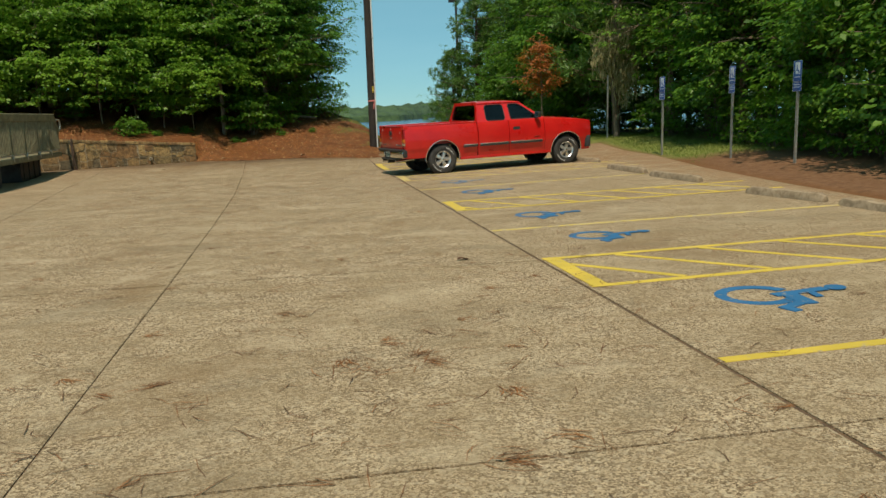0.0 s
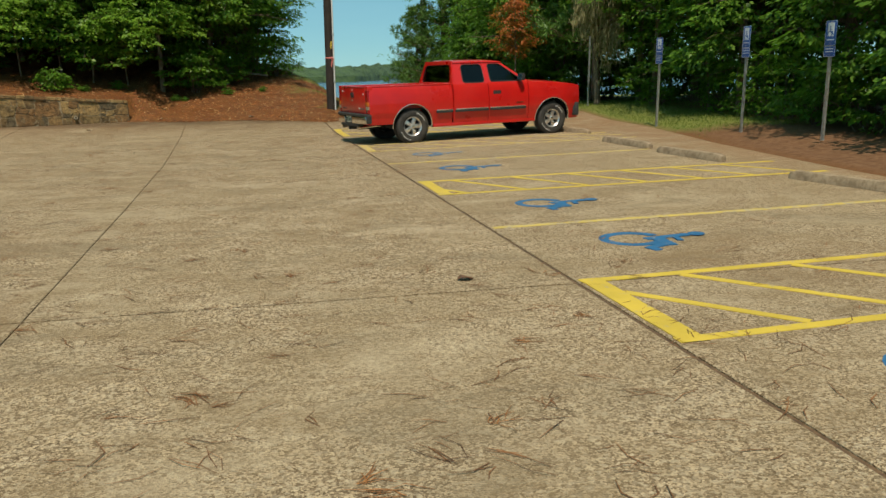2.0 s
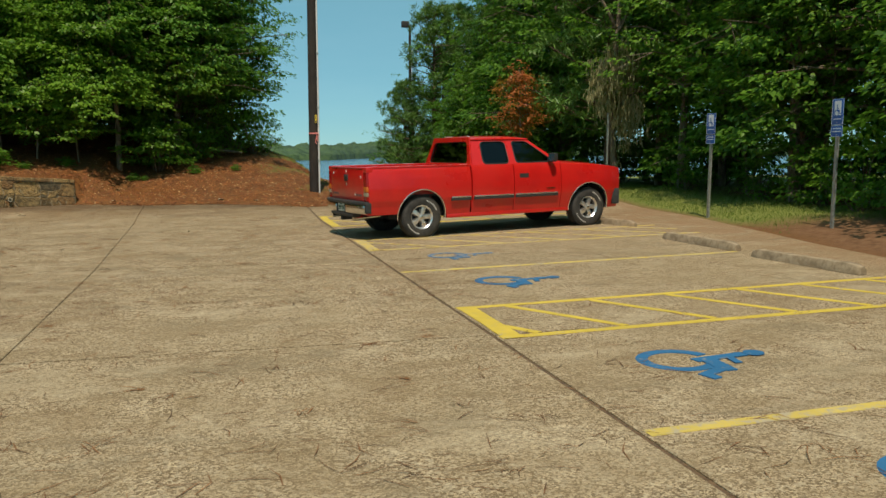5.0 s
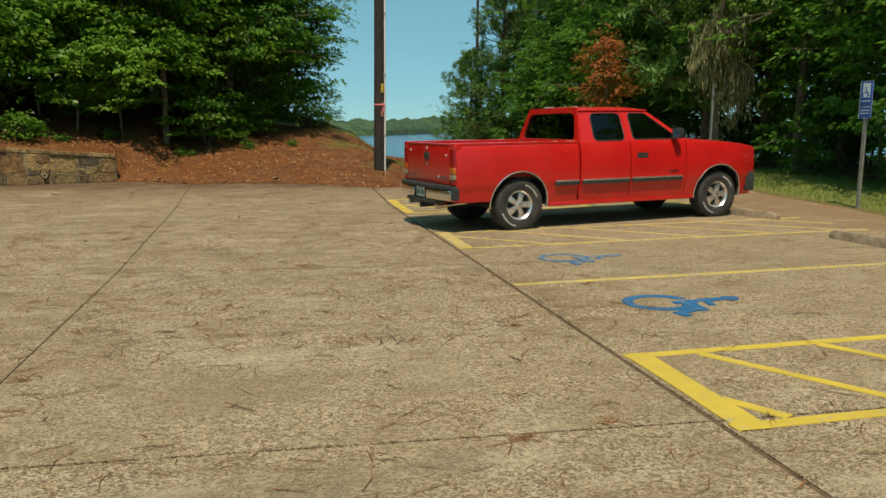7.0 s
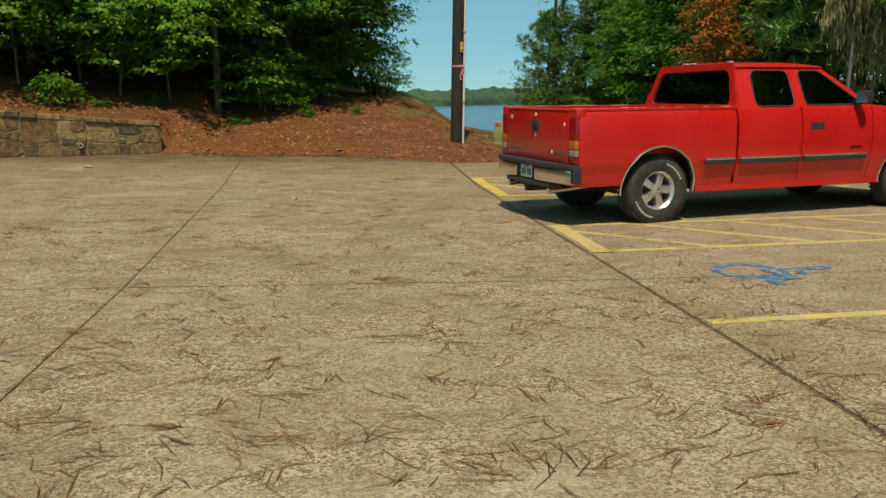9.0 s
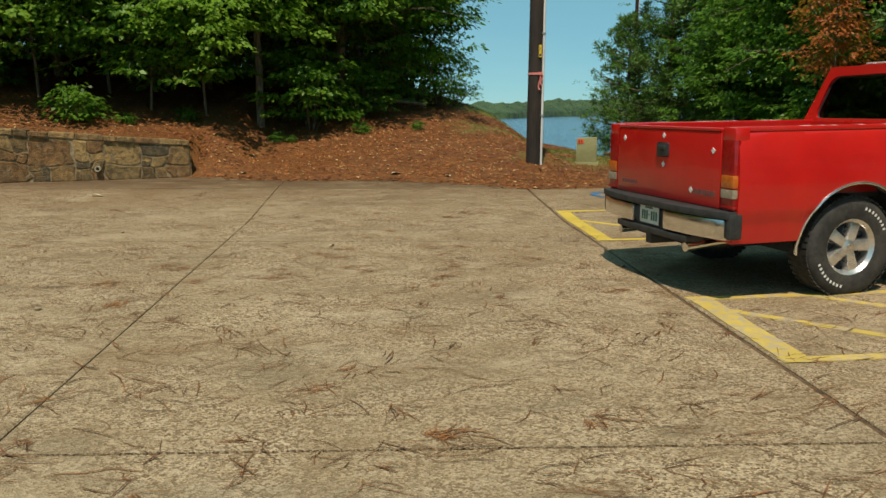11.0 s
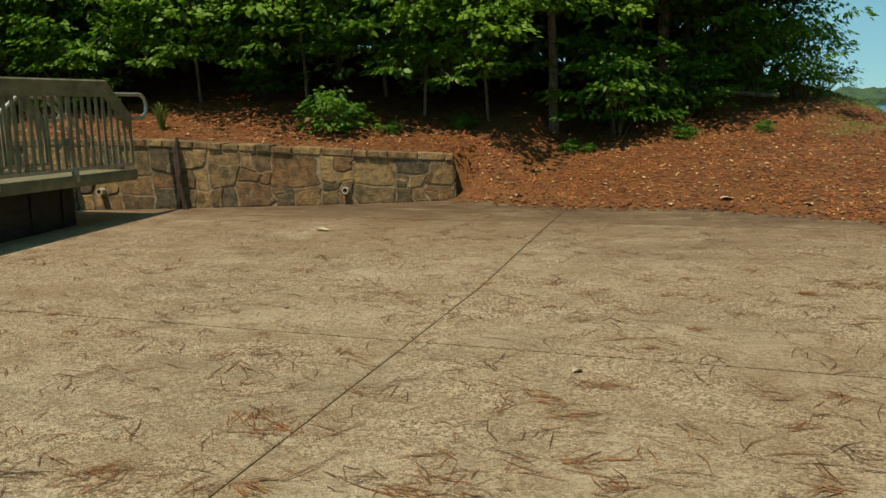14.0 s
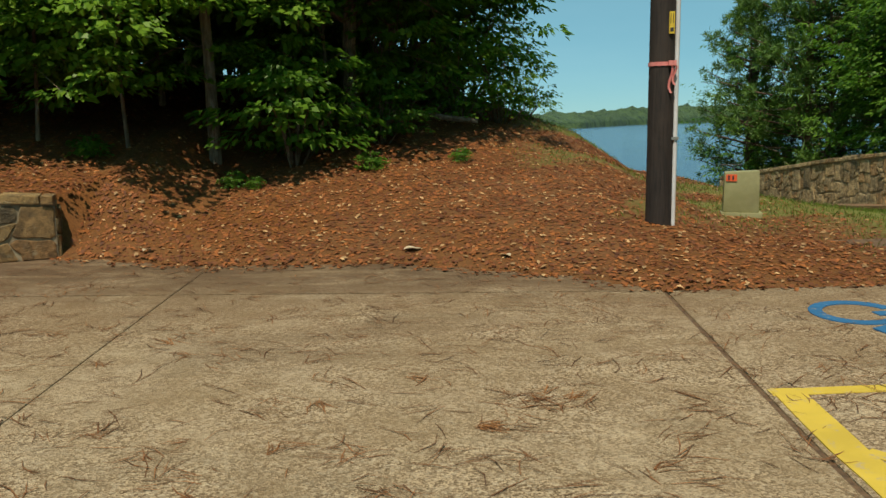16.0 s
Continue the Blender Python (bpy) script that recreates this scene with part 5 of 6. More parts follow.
        for x in AXLES:
            wheel(t, x, sy)
        part("exhaust_pipe", Build().tube([(-0.55, sy * 0.46, 0.42), (-0.95, sy * 0.50, 0.40), (-1.15, sy * 0.52, 0.385)], 0.036, 14), CHROME, t, "chrome exhaust tip")
        r2 = random.Random(int(sy) + 5)
        for k in range(7):
            x = r2.uniform(-0.6, 0.9)
            part("paint_chip", Build().box((x, min(sy * 0.90, sy * 0.935), 1.293), (x + r2.uniform(0.03, 0.16), max(sy * 0.90, sy * 0.935), 1.2965)), WHITE, t, "bare spot where the paint has peeled")
    # bed, tailgate
    part("bed_floor", Build().box((-0.95, -0.78, 0.74), (0.97, 0.78, 0.78)), BLACK, t)
    part("bed_head", Build().box((0.945, -0.80, 0.7), (0.985, 0.80, 1.285)), RED, t, bevel=0.01)
    tg = part("tailgate", Build().box((-1.055, -0.795, 0.70), (-0.99, 0.795, 1.262)), RED, t, "red tailgate dotted with white chips", bevel=0.02)
    part("tailgate_cap", Build().box((-1.06, -0.79, 1.262), (-0.98, 0.79, 1.285)), RED, tg, bevel=0.01)
    hb = part("tailgate_handle", Build().box((-1.075, -0.085, 1.04), (-1.05, 0.085, 1.155)), BLACK, tg, "black tailgate handle", bevel=0.02)
    part("handle_bar", Build().box((-1.085, -0.06, 1.10), (-1.07, 0.06, 1.135)), BLACK, hb, bevel=0.008)
    for y, z in ((0.66, 1.17), (0.0, 1.21), (0.0, 0.98), (-0.70, 1.12), (-0.42, 0.81)):
        d = Build().box((-1.0585, -0.018, -0.018), (-1.045, 0.018, 0.018))
        part("diamond_mark", d, WHITE, tg, "small white diamond mark", m=Matrix.Translation((0, y, z)) @ Matrix.Rotation(radians(45), 4, "X"))
    letters = Build()
    for k in range(9):
        letters.box((-1.059, -0.48 - 0.032 * k, 0.785), (-1.053, -0.46 - 0.032 * k, 0.825))
    part("lettering", letters, FADED, tg, "worn maker's lettering as dark bars")
    letters = Build()
    for k in range(7):
        letters.box((-1.059, 0.66 - 0.04 * k, 0.785), (-1.053, 0.685 - 0.04 * k, 0.815))
    part("lettering", letters, FADED, tg, "worn maker's lettering as dark bars")
    part("tail_pan", Build().box((-1.02, -0.93, 0.46), (-0.95, 0.93, 0.705)), RED, t, bevel=0.01)
    part("sticker", Build().box((-1.026, -0.03, 0.66), (-1.019, 0.06, 0.71)), WHITE, t)

    # rear bumper
    def bow(y):
        return -1.19 + 0.10 * (abs(y) / 0.97) ** 3

    def bumper_piece(y0, y1, z0, z1, out, back, n=10):
        yy = np.linspace(y0, y1, n)
        front = [(bow(y) - out, y) for y in yy]
        rear = [(back, y) for y in yy[::-1]]
        return Build().prism(front + rear, z0, z1)
    bp = part("rear_bumper", bumper_piece(-0.97, 0.97, 0.645, 0.70, 0.012, -0.98), BLACK, t, "chrome step bumper with black top and ends", bevel=0.015)
    for y0, y1 in ((-0.935, -0.24), (0.24, 0.935)):
        part("chrome_face", bumper_piece(y0, y1, 0.49, 0.642, 0.0, -1.03), CHROME, bp, "dented chrome bumper face", bevel=0.02)
    for y0, y1 in ((-0.985, -0.935), (0.935, 0.985)):
        part("end_cap", bumper_piece(y0, y1, 0.50, 0.685, -0.004, -0.98, 4), BLACK, bp, bevel=0.02)
    part("centre_step", bumper_piece(-0.26, 0.26, 0.45, 0.63, -0.035, -1.01), BLACK, bp, bevel=0.012)
    part("lower_step", bumper_piece(-0.55, 0.55, 0.425, 0.475, 0.0, -1.01), BLACK, bp, bevel=0.012)
    pl = part("number_plate", Build().box((-1.17, -0.15, 0.50), (-1.162, 0.15, 0.652)), PLATE, bp, "white number plate with green figures", bevel=0.004)
    fig = Build()
    for k in range(7):
        if k != 3:
            y = 0.115 - 0.0365 * k
            fig.box((-1.172, y - 0.024, 0.53), (-1.169, y, 0.605))
    fig.box((-1.172, -0.015, 0.565), (-1.169, 0.005, 0.575)).box((-1.172, -0.06, 0.622), (-1.169, 0.06, 0.638))
    part("figures", fig, PLATE_INK, pl)
    part("hitch", Build().box((-1.17, -0.045, 0.34), (-0.6, 0.045, 0.43)), BLACK, t, "black tow hitch", bevel=0.008)
    part("hitch_ball", Build().lathe([(0, 0.05), (0.018, 0.047), (0.025, 0.03), (0.018, 0.008), (0.012, 0), (0.012, -0.05)], "z", 14, (-1.12, 0, 0.455)), CHROME, t)
    # cab
    part("roof", Build().grid([[(x, 0.725 * math.sin(a), 1.735 + (0.072 - 0.05 * max(0, (x - 1.9) / 0.46) ** 2 - 0.03 * max(0, (1.35 - x) / 0.25) ** 2) * max(0.0, math.cos(a)) ** 0.55) for a in np.linspace(-math.pi / 2, math.pi / 2, 19)] for x in np.linspace(1.10, 2.36, 10)]), RED, t, thick=0.02)
    B = lambda x, y, z: Vector((x, y, z))
    fr, e = ring_panel([B(1.02, -0.93, 1.265), B(1.02, 0.93, 1.265), B(1.12, 0.70, 1.775), B(1.12, -0.70, 1.775)], [B(1.03, -0.80, 1.30), B(1.03, 0.80, 1.30), B(1.105, 0.655, 1.69), B(1.105, -0.655, 1.70)], 0.10)
    part("cab_back", fr, RED, t, thick=0.03)
    part("rear_window", pane(e, Vector((0.012, 0, 0))), GLASS_DARK, t, "black tinted rear window", thick=0.005)
    part("window_seal", Build().tube([tuple(p) for p in e + e[:1]], 0.01, 5), BLACK, t)
    part("cab_lower_back", Build().box((1.0, -0.93, 0.5), (1.03, 0.93, 1.27)), RED, t)
    for y0, y1 in ((0.22, 0.30), (0.08, 0.18), (-0.62, -0.56)):
        part("paint_chip", Build().box((1.12, y0, 1.792), (1.16, y1, 1.803)), WHITE, t)
    ws = Build().grid([[(2.99 - 0.66 * s + 0.05 * (1 - (y / 0.85) ** 2) * (1 - s), y * (1 - 0.19 * s), 1.245 + 0.515 * s) for y in np.linspace(-0.86, 0.86, 9)] for s in np.linspace(0, 1, 5)])
    part("windscreen", ws, GLASS, t, "tinted windscreen", thick=0.005)
    part("dashboard", Build().box((2.55, -0.85, 0.9), (2.95, 0.85, 1.24)), DARK, t, bevel=0.05)
    for sy in (-1, 1):
        s = part("seat", Build().box((1.95, sy * 0.42 - 0.26, 0.72), (2.45, sy * 0.42 + 0.26, 0.92)), DARK, t, bevel=0.05)
        part("seat_back", Build().box((1.86, sy * 0.42 - 0.26, 0.9), (2.0, sy * 0.42 + 0.26, 1.5)), DARK, s, bevel=0.05)
    part("bench_seat", Build().box((1.08, -0.75, 0.7), (1.3, 0.75, 1.35)), DARK, t, bevel=0.05)
    part("steering_wheel", Build().lathe([(0.18, 0.0), (0.195, 0.015), (0.18, 0.03), (0.165, 0.015)], "x", 24, (2.45, 0.42, 1.16), True), DARK, t)
    part("cab_floor", Build().box((1.03, -0.9, 0.42), (3.1, 0.9, 0.5)), DARK, t)
    hood = Build().grid([[(x, y, body_high(x) + 0.012 + 0.045 * (1 - (y / 0.83) ** 2) - 0.10 * max(0, x - 4.25) ** 2 / 0.04 * 0.4) for y in np.linspace(-0.825, 0.825, 13)] for x in np.linspace(2.985, 4.44, 9)])
    part("bonnet", hood, RED, t, thick=0.02)
    part("grille", Build().box((4.38, -0.62, 0.74), (4.46, 0.62, 1.10)), BLACK, t, bevel=0.02)
    part("grille_bar", Build().box((4.45, -0.62, 0.90), (4.48, 0.62, 0.95)), CHROME, t, bevel=0.01)
    fb = Build().prism([(4.64 - 0.26 * (abs(y) / 0.97) ** 3, y) for y in np.linspace(-0.97, 0.97, 15)] + [(4.25, 0.9), (4.25, -0.9)], 0.42, 0.73)
    part("front_bumper", fb, BLACK, t, "dark front bumper", bevel=0.03)
    part("chassis", Build().box((-1.0, -0.5, 0.36), (4.2, 0.5, 0.50)), DARK, t)
    part("axle", Build().tube([(0, -0.75, HUB_Z), (0, 0.75, HUB_Z)], 0.06, 10).tube([(3.645, -0.75, HUB_Z), (3.645, 0.75, HUB_Z)], 0.05, 10), DARK, t)
    return t


pickup()

# ---- wheel stops, signs, poles ----
def wheel_stop(x, y, turn, length, seed, broken=False):
    r = random.Random(seed)
    b, rows = Build(), []
    n = 14
    for i in range(n + 1):
        u = (i / n - 0.5) * length
        end = 0.03 if i in (0, n) else 0.0
        chip = 0.02 * r.random() if not broken else 0.05 * r.random()
        rows.append([(-0.085 + end, u, 0), (-0.08 + end + chip * 0.3, u, 0.05), (-0.055 + end, u, 0.125 - end - chip * 0.6), (0.055 - end, u, 0.125 - end - chip * 0.5), (0.08 - end, u, 0.05), (0.085 - end, u, 0)])
    b.grid(rows)
    b.add(rows[0], [(0, 1, 2, 3, 4, 5)]).add(rows[-1], [(5, 4, 3, 2, 1, 0)])
    lab = "broken crumbling concrete wheel stop" if broken else "worn concrete wheel stop at the end of a stall"
    thing("wheel_stop", lab, "wheel stop", pose(x, y, float(lot_z(y, x)) + 0.002, 0, -1.15, turn), "concrete wheel stops", data=b.mesh("wheel_stop", STOP, bevel=0.01))


for k, (x, y, a, ln, br) in enumerate(((7.06, 19.2, 4, 1.85, False), (7.12, 16.85, 6, 1.85, False), (7.22, 13.15, 12, 1.65, False), (7.45, 11.2, 4, 1.6, True), (7.32, 23.0, 12.2, 1.8, True))):
    wheel_stop(x, y, a, ln, 50 + k, br)

GALV = surface("galvanised_steel", (0.27, 0.28, 0.25), (0.42, 0.43, 0.39), 14, (0.2, 0.2, 0.16), 3, 0.5, rough=0.5, metal=0.5, relief=0.06, depth=0.003)
SIGN_BLUE = surface("sign_blue", (0.02, 0.09, 0.33), (0.03, 0.12, 0.40), 6, rough=0.45, relief=0)
SIGN_WHITE = surface("sign_white", (0.62, 0.66, 0.68), (0.75, 0.78, 0.8), 6, rough=0.45, relief=0)


def sign_post(x, y, height, turn, with_plate=True):
    lab = "blue accessible-parking sign on a galvanised post in the grass" if with_plate else "bare galvanised sign post in the grass"
    t = thing("parking_sign" if with_plate else "sign_post", lab, "sign" if with_plate else "post", pose(x, y, zland(x, y), 0, 0.6, turn), "accessible-parking signs" if with_plate else "")
    b = Build().prism([(-0.018, -0.032), (0.018, -0.032), (0.018, -0.022), (-0.008, -0.022), (-0.008, 0.022), (0.018, 0.022), (0.018, 0.032), (-0.018, 0.032)], -0.3, height)
    part("post", b, GALV, t, smooth=False)
    if not with_plate:
        return
    for z0, z1, nm in ((height - 0.36, height + 0.08, "upper_plate"), (height - 0.56, height - 0.37, "lower_plate")):
        p = part(nm, Build().box((-0.026, -0.15, z0), (-0.021, 0.15, z1)), SIGN_BLUE, t, bevel=0.002)
        edge = Build()
        for a, c in (((-0.15, z0), (0.15, z0 + 0.012)), ((-0.15, z1 - 0.012), (0.15, z1)), ((-0.15, z0), (-0.139, z1)), ((0.139, z0), (0.15, z1))):
            edge.box((-0.0285, a[0] + 0.004, a[1] + 0.004), (-0.026, c[0] - 0.004, c[1] - 0.004))
        part("border", edge, SIGN_WHITE, p)
        mark = Build()
        if nm == "upper_plate":
            mark.box((-0.029, -0.085, height - 0.20), (-0.026, 0.085, height + 0.045))
        for k in range(1 if nm == "upper_plate" else 2):
            z = (height - 0.26 - 0.05 * k) if nm == "upper_plate" else (height - 0.42 - 0.05 * k)
            mark.box((-0.029, -0.10, z - 0.007), (-0.026, 0.10, z + 0.007))
        part("lettering", mark, SIGN_WHITE, p, "white panel and rows of lettering")
        if nm == "upper_plate":
            s = symbol_mesh(SIGN_BLUE, 0.0, 0.003)
            part("wheelchair_figure", s, SIGN_BLUE, p, m=Matrix.Translation((-0.030, 0.01, height - 0.155)) @ Matrix(((0, 0, -1, 0), (0, 1, 0, 0), (1, 0, 0, 0), (0, 0, 0, 1))) @ Matrix.Scale(0.19, 4))
        for z in (z0 + 0.04, z1 - 0.03):
            part("bolt", Build().lathe([(0, -0.034), (0.007, -0.033), (0.008, -0.026)], "x", 8, (0, 0, z)), GALV, p)


sign_post(9.05, 12.3, 2.1, 4)
sign_post(10.1, 17.3, 2.08, 0)
sign_post(9.98, 19.75, 2.12, -4)
sign_post(9.85, 23.3, 2.1, 3)
sign_post(11.2, 30.9, 2.35, 0, False)

POLE = surface("creosoted_wood", (0.013, 0.010, 0.008), (0.036, 0.026, 0.019), 8, (0.055, 0.04, 0.028), 2.0, 0.5, rough=0.85, relief=0.5, relief_scale=10, depth=0.01, stretch=(6, 6, 0.4))
CONDUIT = surface("white_conduit", (0.62, 0.62, 0.60), (0.74, 0.74, 0.72), 5, rough=0.5, relief=0.05)
RIBBON = surface("pink_ribbon", (0.62, 0.16, 0.14), (0.75, 0.28, 0.24), 20, rough=0.7, relief=0.1)
TAG = surface("yellow_tag", (0.65, 0.45, 0.03), (0.75, 0.55, 0.05), 20, rough=0.5, relief=0)
up = thing("utility_pole", "dark creosoted wooden pole with white conduit and pink ribbon", "utility pole", pose(2.44, 31.72, zland(2.44, 31.72) - 0.02))
part("shaft", Build().tube([(0, 0, -0.5), (0, 0, 0.4), (0, 0.0, 5), (0, 0, 11.0)], [0.145, 0.14, 0.125, 0.10], 20), POLE, up)
part("conduit", Build().tube([(0.135, -0.07, -0.3), (0.135, -0.07, 3.0), (0.12, -0.065, 10.5)], 0.024, 10), CONDUIT, up, "white plastic conduit")
for z in (0.9, 2.4, 3.9, 5.4):
    part("strap", Build().box((0.09, -0.105, z), (0.165, -0.03, z + 0.03)), GALV, up)
rb = Build().lathe([(0.142, 1.66), (0.145, 1.66), (0.144, 1.70), (0.141, 1.70)], "z", 24, close=True)
part("ribbon", rb, RIBBON, up, "pink plastic ribbon tied round the pole")
tails = Build()
for x, z1, w in ((0.045, 1.38, 0.025), (0.085, 1.46, 0.022)):
    tails.grid([[(x + 0.02 * math.sin(k * 1.3), -0.142 - 0.012 * (k % 2), 1.69 - (1.69 - z1) * k / 5), (x + w + 0.02 * math.sin(k * 1.3), -0.136 - 0.012 * (k % 2), 1.69 - (1.69 - z1) * k / 5)] for k in range(6)])
tails.box((0.03, -0.165, 1.66), (0.11, -0.138, 1.71))
part("ribbon_tail", tails, RIBBON, up, thick=0.002)
tag = part("tag", Build().box((0.03, -0.146, 1.98), (0.085, -0.139, 2.20)), TAG, up, "small yellow numbered tag")
part("tag_figures", Build().box((0.04, -0.149, 2.0), (0.075, -0.146, 2.04)).box((0.04, -0.149, 2.08), (0.046, -0.146, 2.18)).box((0.066, -0.149, 2.08), (0.072, -0.146, 2.18)), BLACK, tag)
lp = thing("light_pole", "tall thin dark pole with a lamp head by the lake", "light pole", pose(9.2, 49.0, zland(9.2, 49.0)))
part("shaft", Build().tube([(0, 0, -0.4), (0, 0, 10.2)], [0.09, 0.06], 12), POLE, lp)
part("lamp_head", Build().box((-0.42, -0.12, 10.05), (-0.05, 0.12, 10.35)).tube([(-0.05, 0, 10.15), (0.0, 0, 10.05)], 0.04, 8), BLACK, lp, "dark floodlight head", bevel=0.03)
wire = Build().tube([(0.09, -0.05, 0.2), (0.08, -0.05, 9.0)], 0.018, 6)
part("conduit", wire, CONDUIT, lp)

BOXGREEN = surface("utility_box_green", (0.26, 0.25, 0.105), (0.32, 0.305, 0.14), 5, (0.2, 0.185, 0.1), 2, 0.5, rough=0.55, relief=0.05)
ORANGE = surface("orange_label", (0.72, 0.10, 0.03), (0.8, 0.14, 0.04), 9, rough=0.5, relief=0)
ub = thing("utility_box", "olive green utility pedestal on the litter beside the pole", "utility box", pose(3.82, 33.3, zland(3.82, 33.3) - 0.02, 0, 0, -14))
part("base", Build().box((-0.235, -0.13, -0.1), (0.255, 0.16, 0.07)), BOXGREEN, ub, bevel=0.012)
cv = part("cover", Build().add([(-0.215, -0.11, 0.07), (0.215, -0.11, 0.07), (0.215, 0.14, 0.07), (-0.215, 0.14, 0.07), (-0.205, -0.10, 0.57), (0.205, -0.10, 0.59), (0.205, 0.13, 0.59), (-0.205, 0.13, 0.57)],
                               [(0, 3, 2, 1), (4, 5, 6, 7), (0, 1, 5, 4), (1, 2, 6, 5), (2, 3, 7, 6), (3, 0, 4, 7)]), BOXGREEN, ub, bevel=0.015)
lb = part("label", Build().box((-0.19, -0.113, 0.46), (-0.06, -0.1055, 0.545)), ORANGE, cv, "small orange label")
part("lettering", Build().box((-0.165, -0.115, 0.475), (-0.145, -0.113, 0.53)).box((-0.115, -0.115, 0.475), (-0.095, -0.113, 0.53)), BLACK, lb)

# ---- floating-dock gangway parked by the wall ----
DOCK = surface("weathered_grey_deck", (0.13, 0.118, 0.062), (0.23, 0.205, 0.115), 6, (0.08, 0.07, 0.042), 1.5, 0.6, rough=0.75, relief=0.2, depth=0.006)
PIPE = surface("dull_aluminium", (0.34, 0.33, 0.28), (0.50, 0.48, 0.42), 12, (0.25, 0.22, 0.17), 3, 0.4, rough=0.45, metal=0.55, relief=0.05)
FLOAT = surface("black_float_plastic", (0.012, 0.014, 0.015), (0.03, 0.032, 0.032), 6, rough=0.55, relief=0.1)
dk = thing("dock_gangway", "weathered grey gangway with picket rails on black floats", "gangway", pose(-7.78, 29.2, 0.10))
YS, XS = -10.6, -1.5


def rail_top(y):
    return 1.84 - max(0.0, y + 0.42) * 1.05


for x in (0.0, XS):
    n = "side_rail"
    rail = part(n, Build().grid([[(x - 0.03, y, rail_top(y) - 0.21), (x + 0.03, y, rail_top(y) - 0.21), (x + 0.045, y, rail_top(y) - 0.02), (x + 0.03, y, rail_top(y)), (x - 0.03, y, rail_top(y)), (x - 0.03, y, rail_top(y) - 0.21)] for y in (YS, -8, -4, -0.42, 0.0)]), DOCK, dk, "wide weathered top rail", smooth=False)
    y = YS + 0.1
    while y < 0.02:
        if round((y - YS - 0.1) / 0.118) % 10 == 0:
            p = part("post", Build().box((x - 0.02, y - 0.025, 0.5), (x + 0.02, y + 0.025, rail_top(y) - 0.1)), DOCK, dk, bevel=0.004)
            part("post_foot", Build().box((x + 0.018, y - 0.022, 0.58), (x + 0.06, y + 0.022, 0.76)), PIPE, p, "bright metal post bracket", bevel=0.006)
        else:
            part("picket", Build().box((x - 0.012, y - 0.02, 0.74), (x + 0.012, y + 0.02, rail_top(y) - 0.15)), DOCK, dk, smooth=False)
        y += 0.118
    part("bottom_rail", Build().box((x - 0.02, YS, 0.715), (x + 0.02, 0, 0.755)), PIPE, dk)
    part("side_beam", Build().box((x - 0.05, YS, 0.52), (x + 0.05, 0.02, 0.66)), DOCK, dk, bevel=0.01)
    loop = [(x, -0.35, 1.66), (x, 0.22, 1.66)] + [(x, 0.22 + 0.14 * math.sin(a), 1.50 + 0.16 * math.cos(a)) for a in np.linspace(0.3, math.pi - 0.3, 7)] + [(x, 0.22, 1.34), (x, -0.02, 1.34)]
    part("handrail_loop", Build().tube(loop, 0.026, 10), PIPE, dk, "round metal handrail end")
part("decking", Build().box((XS, YS, 0.60), (0, 0, 0.655)), DOCK, dk)
part("brace", Build().tube([(-0.06, -3.1, 0.72), (-0.06, -1.6, 1.72)], 0.028, 8).tube([(-0.06, -1.5, 1.72), (-0.06, -0.2, 0.72)], 0.028, 8), PIPE, dk, "slanting metal brace")
for y0 in (-2.6, -6.2, -9.8):
    f = part("float", Build().box((-1.42, y0, -0.11), (-0.42, y0 + 1.95, 0.52)), FLOAT, dk, "black plastic float drum", bevel=0.05)
    for k in range(4):
        part("float_rib", Build().box((-0.43, y0 + 0.2 + 0.5 * k, -0.06), (-0.395, y0 + 0.26 + 0.5 * k, 0.48)), FLOAT, f, bevel=0.01)


# ---- fallen things on the ground ----
def strands(name, label, mat, spots, rng, length, width, spread, category):
    """Loose needles: thin bent blades lying round given spots (x, y, count)."""
    base = np.concatenate([np.repeat([[x, y]], n, 0) + rng.normal(0, s, (n, 2)) for x, y, n, s in spots])
    n = len(base)
    main = np.concatenate([np.full(k, rng.normal(0, 0.75) + math.pi * int(rng.random() < 0.5)) for _, _, k, _ in spots])
    a = main + rng.normal(0, spread, n)
    ln = length * (0.45 + rng.random(n))
    d1 = np.stack([np.cos(a), np.sin(a)], 1)
    bend = rng.normal(0, 0.38, n)
    d2 = np.stack([np.cos(a + bend), np.sin(a + bend)], 1)
    mid = base + d1 * ln[:, None] * 0.5
    end = mid + d2 * ln[:, None] * 0.5
    w = width * (0.6 + 0.8 * rng.random(n))[:, None]
    z = lambda p: lot_z(p[:, 1], p[:, 0])[:, None] + 0.003 + 0.008 * rng.random((n, 1)) ** 2
    n1 = np.stack([-d1[:, 1], d1[:, 0]], 1) * w / 2
    n2 = np.stack([-d2[:, 1], d2[:, 0]], 1) * w / 2
    za, zb, zc = z(base), z(mid) + 0.002, z(end)
    P = lambda xy, zz: np.concatenate([xy, zz], 1)
    q1 = np.stack([P(base - n1 * 0.6, za), P(mid - n1, zb), P(mid + n1, zb), P(base + n1 * 0.6, za)], 1)
    q2 = np.stack([P(mid - n1, zb), P(end - n2 * 0.4, zc), P(end + n2 * 0.4, zc), P(mid + n1, zb)], 1)
    thing(name, label, category, kind="stuff", data=quads(name, np.concatenate([q1, q2]), mat))


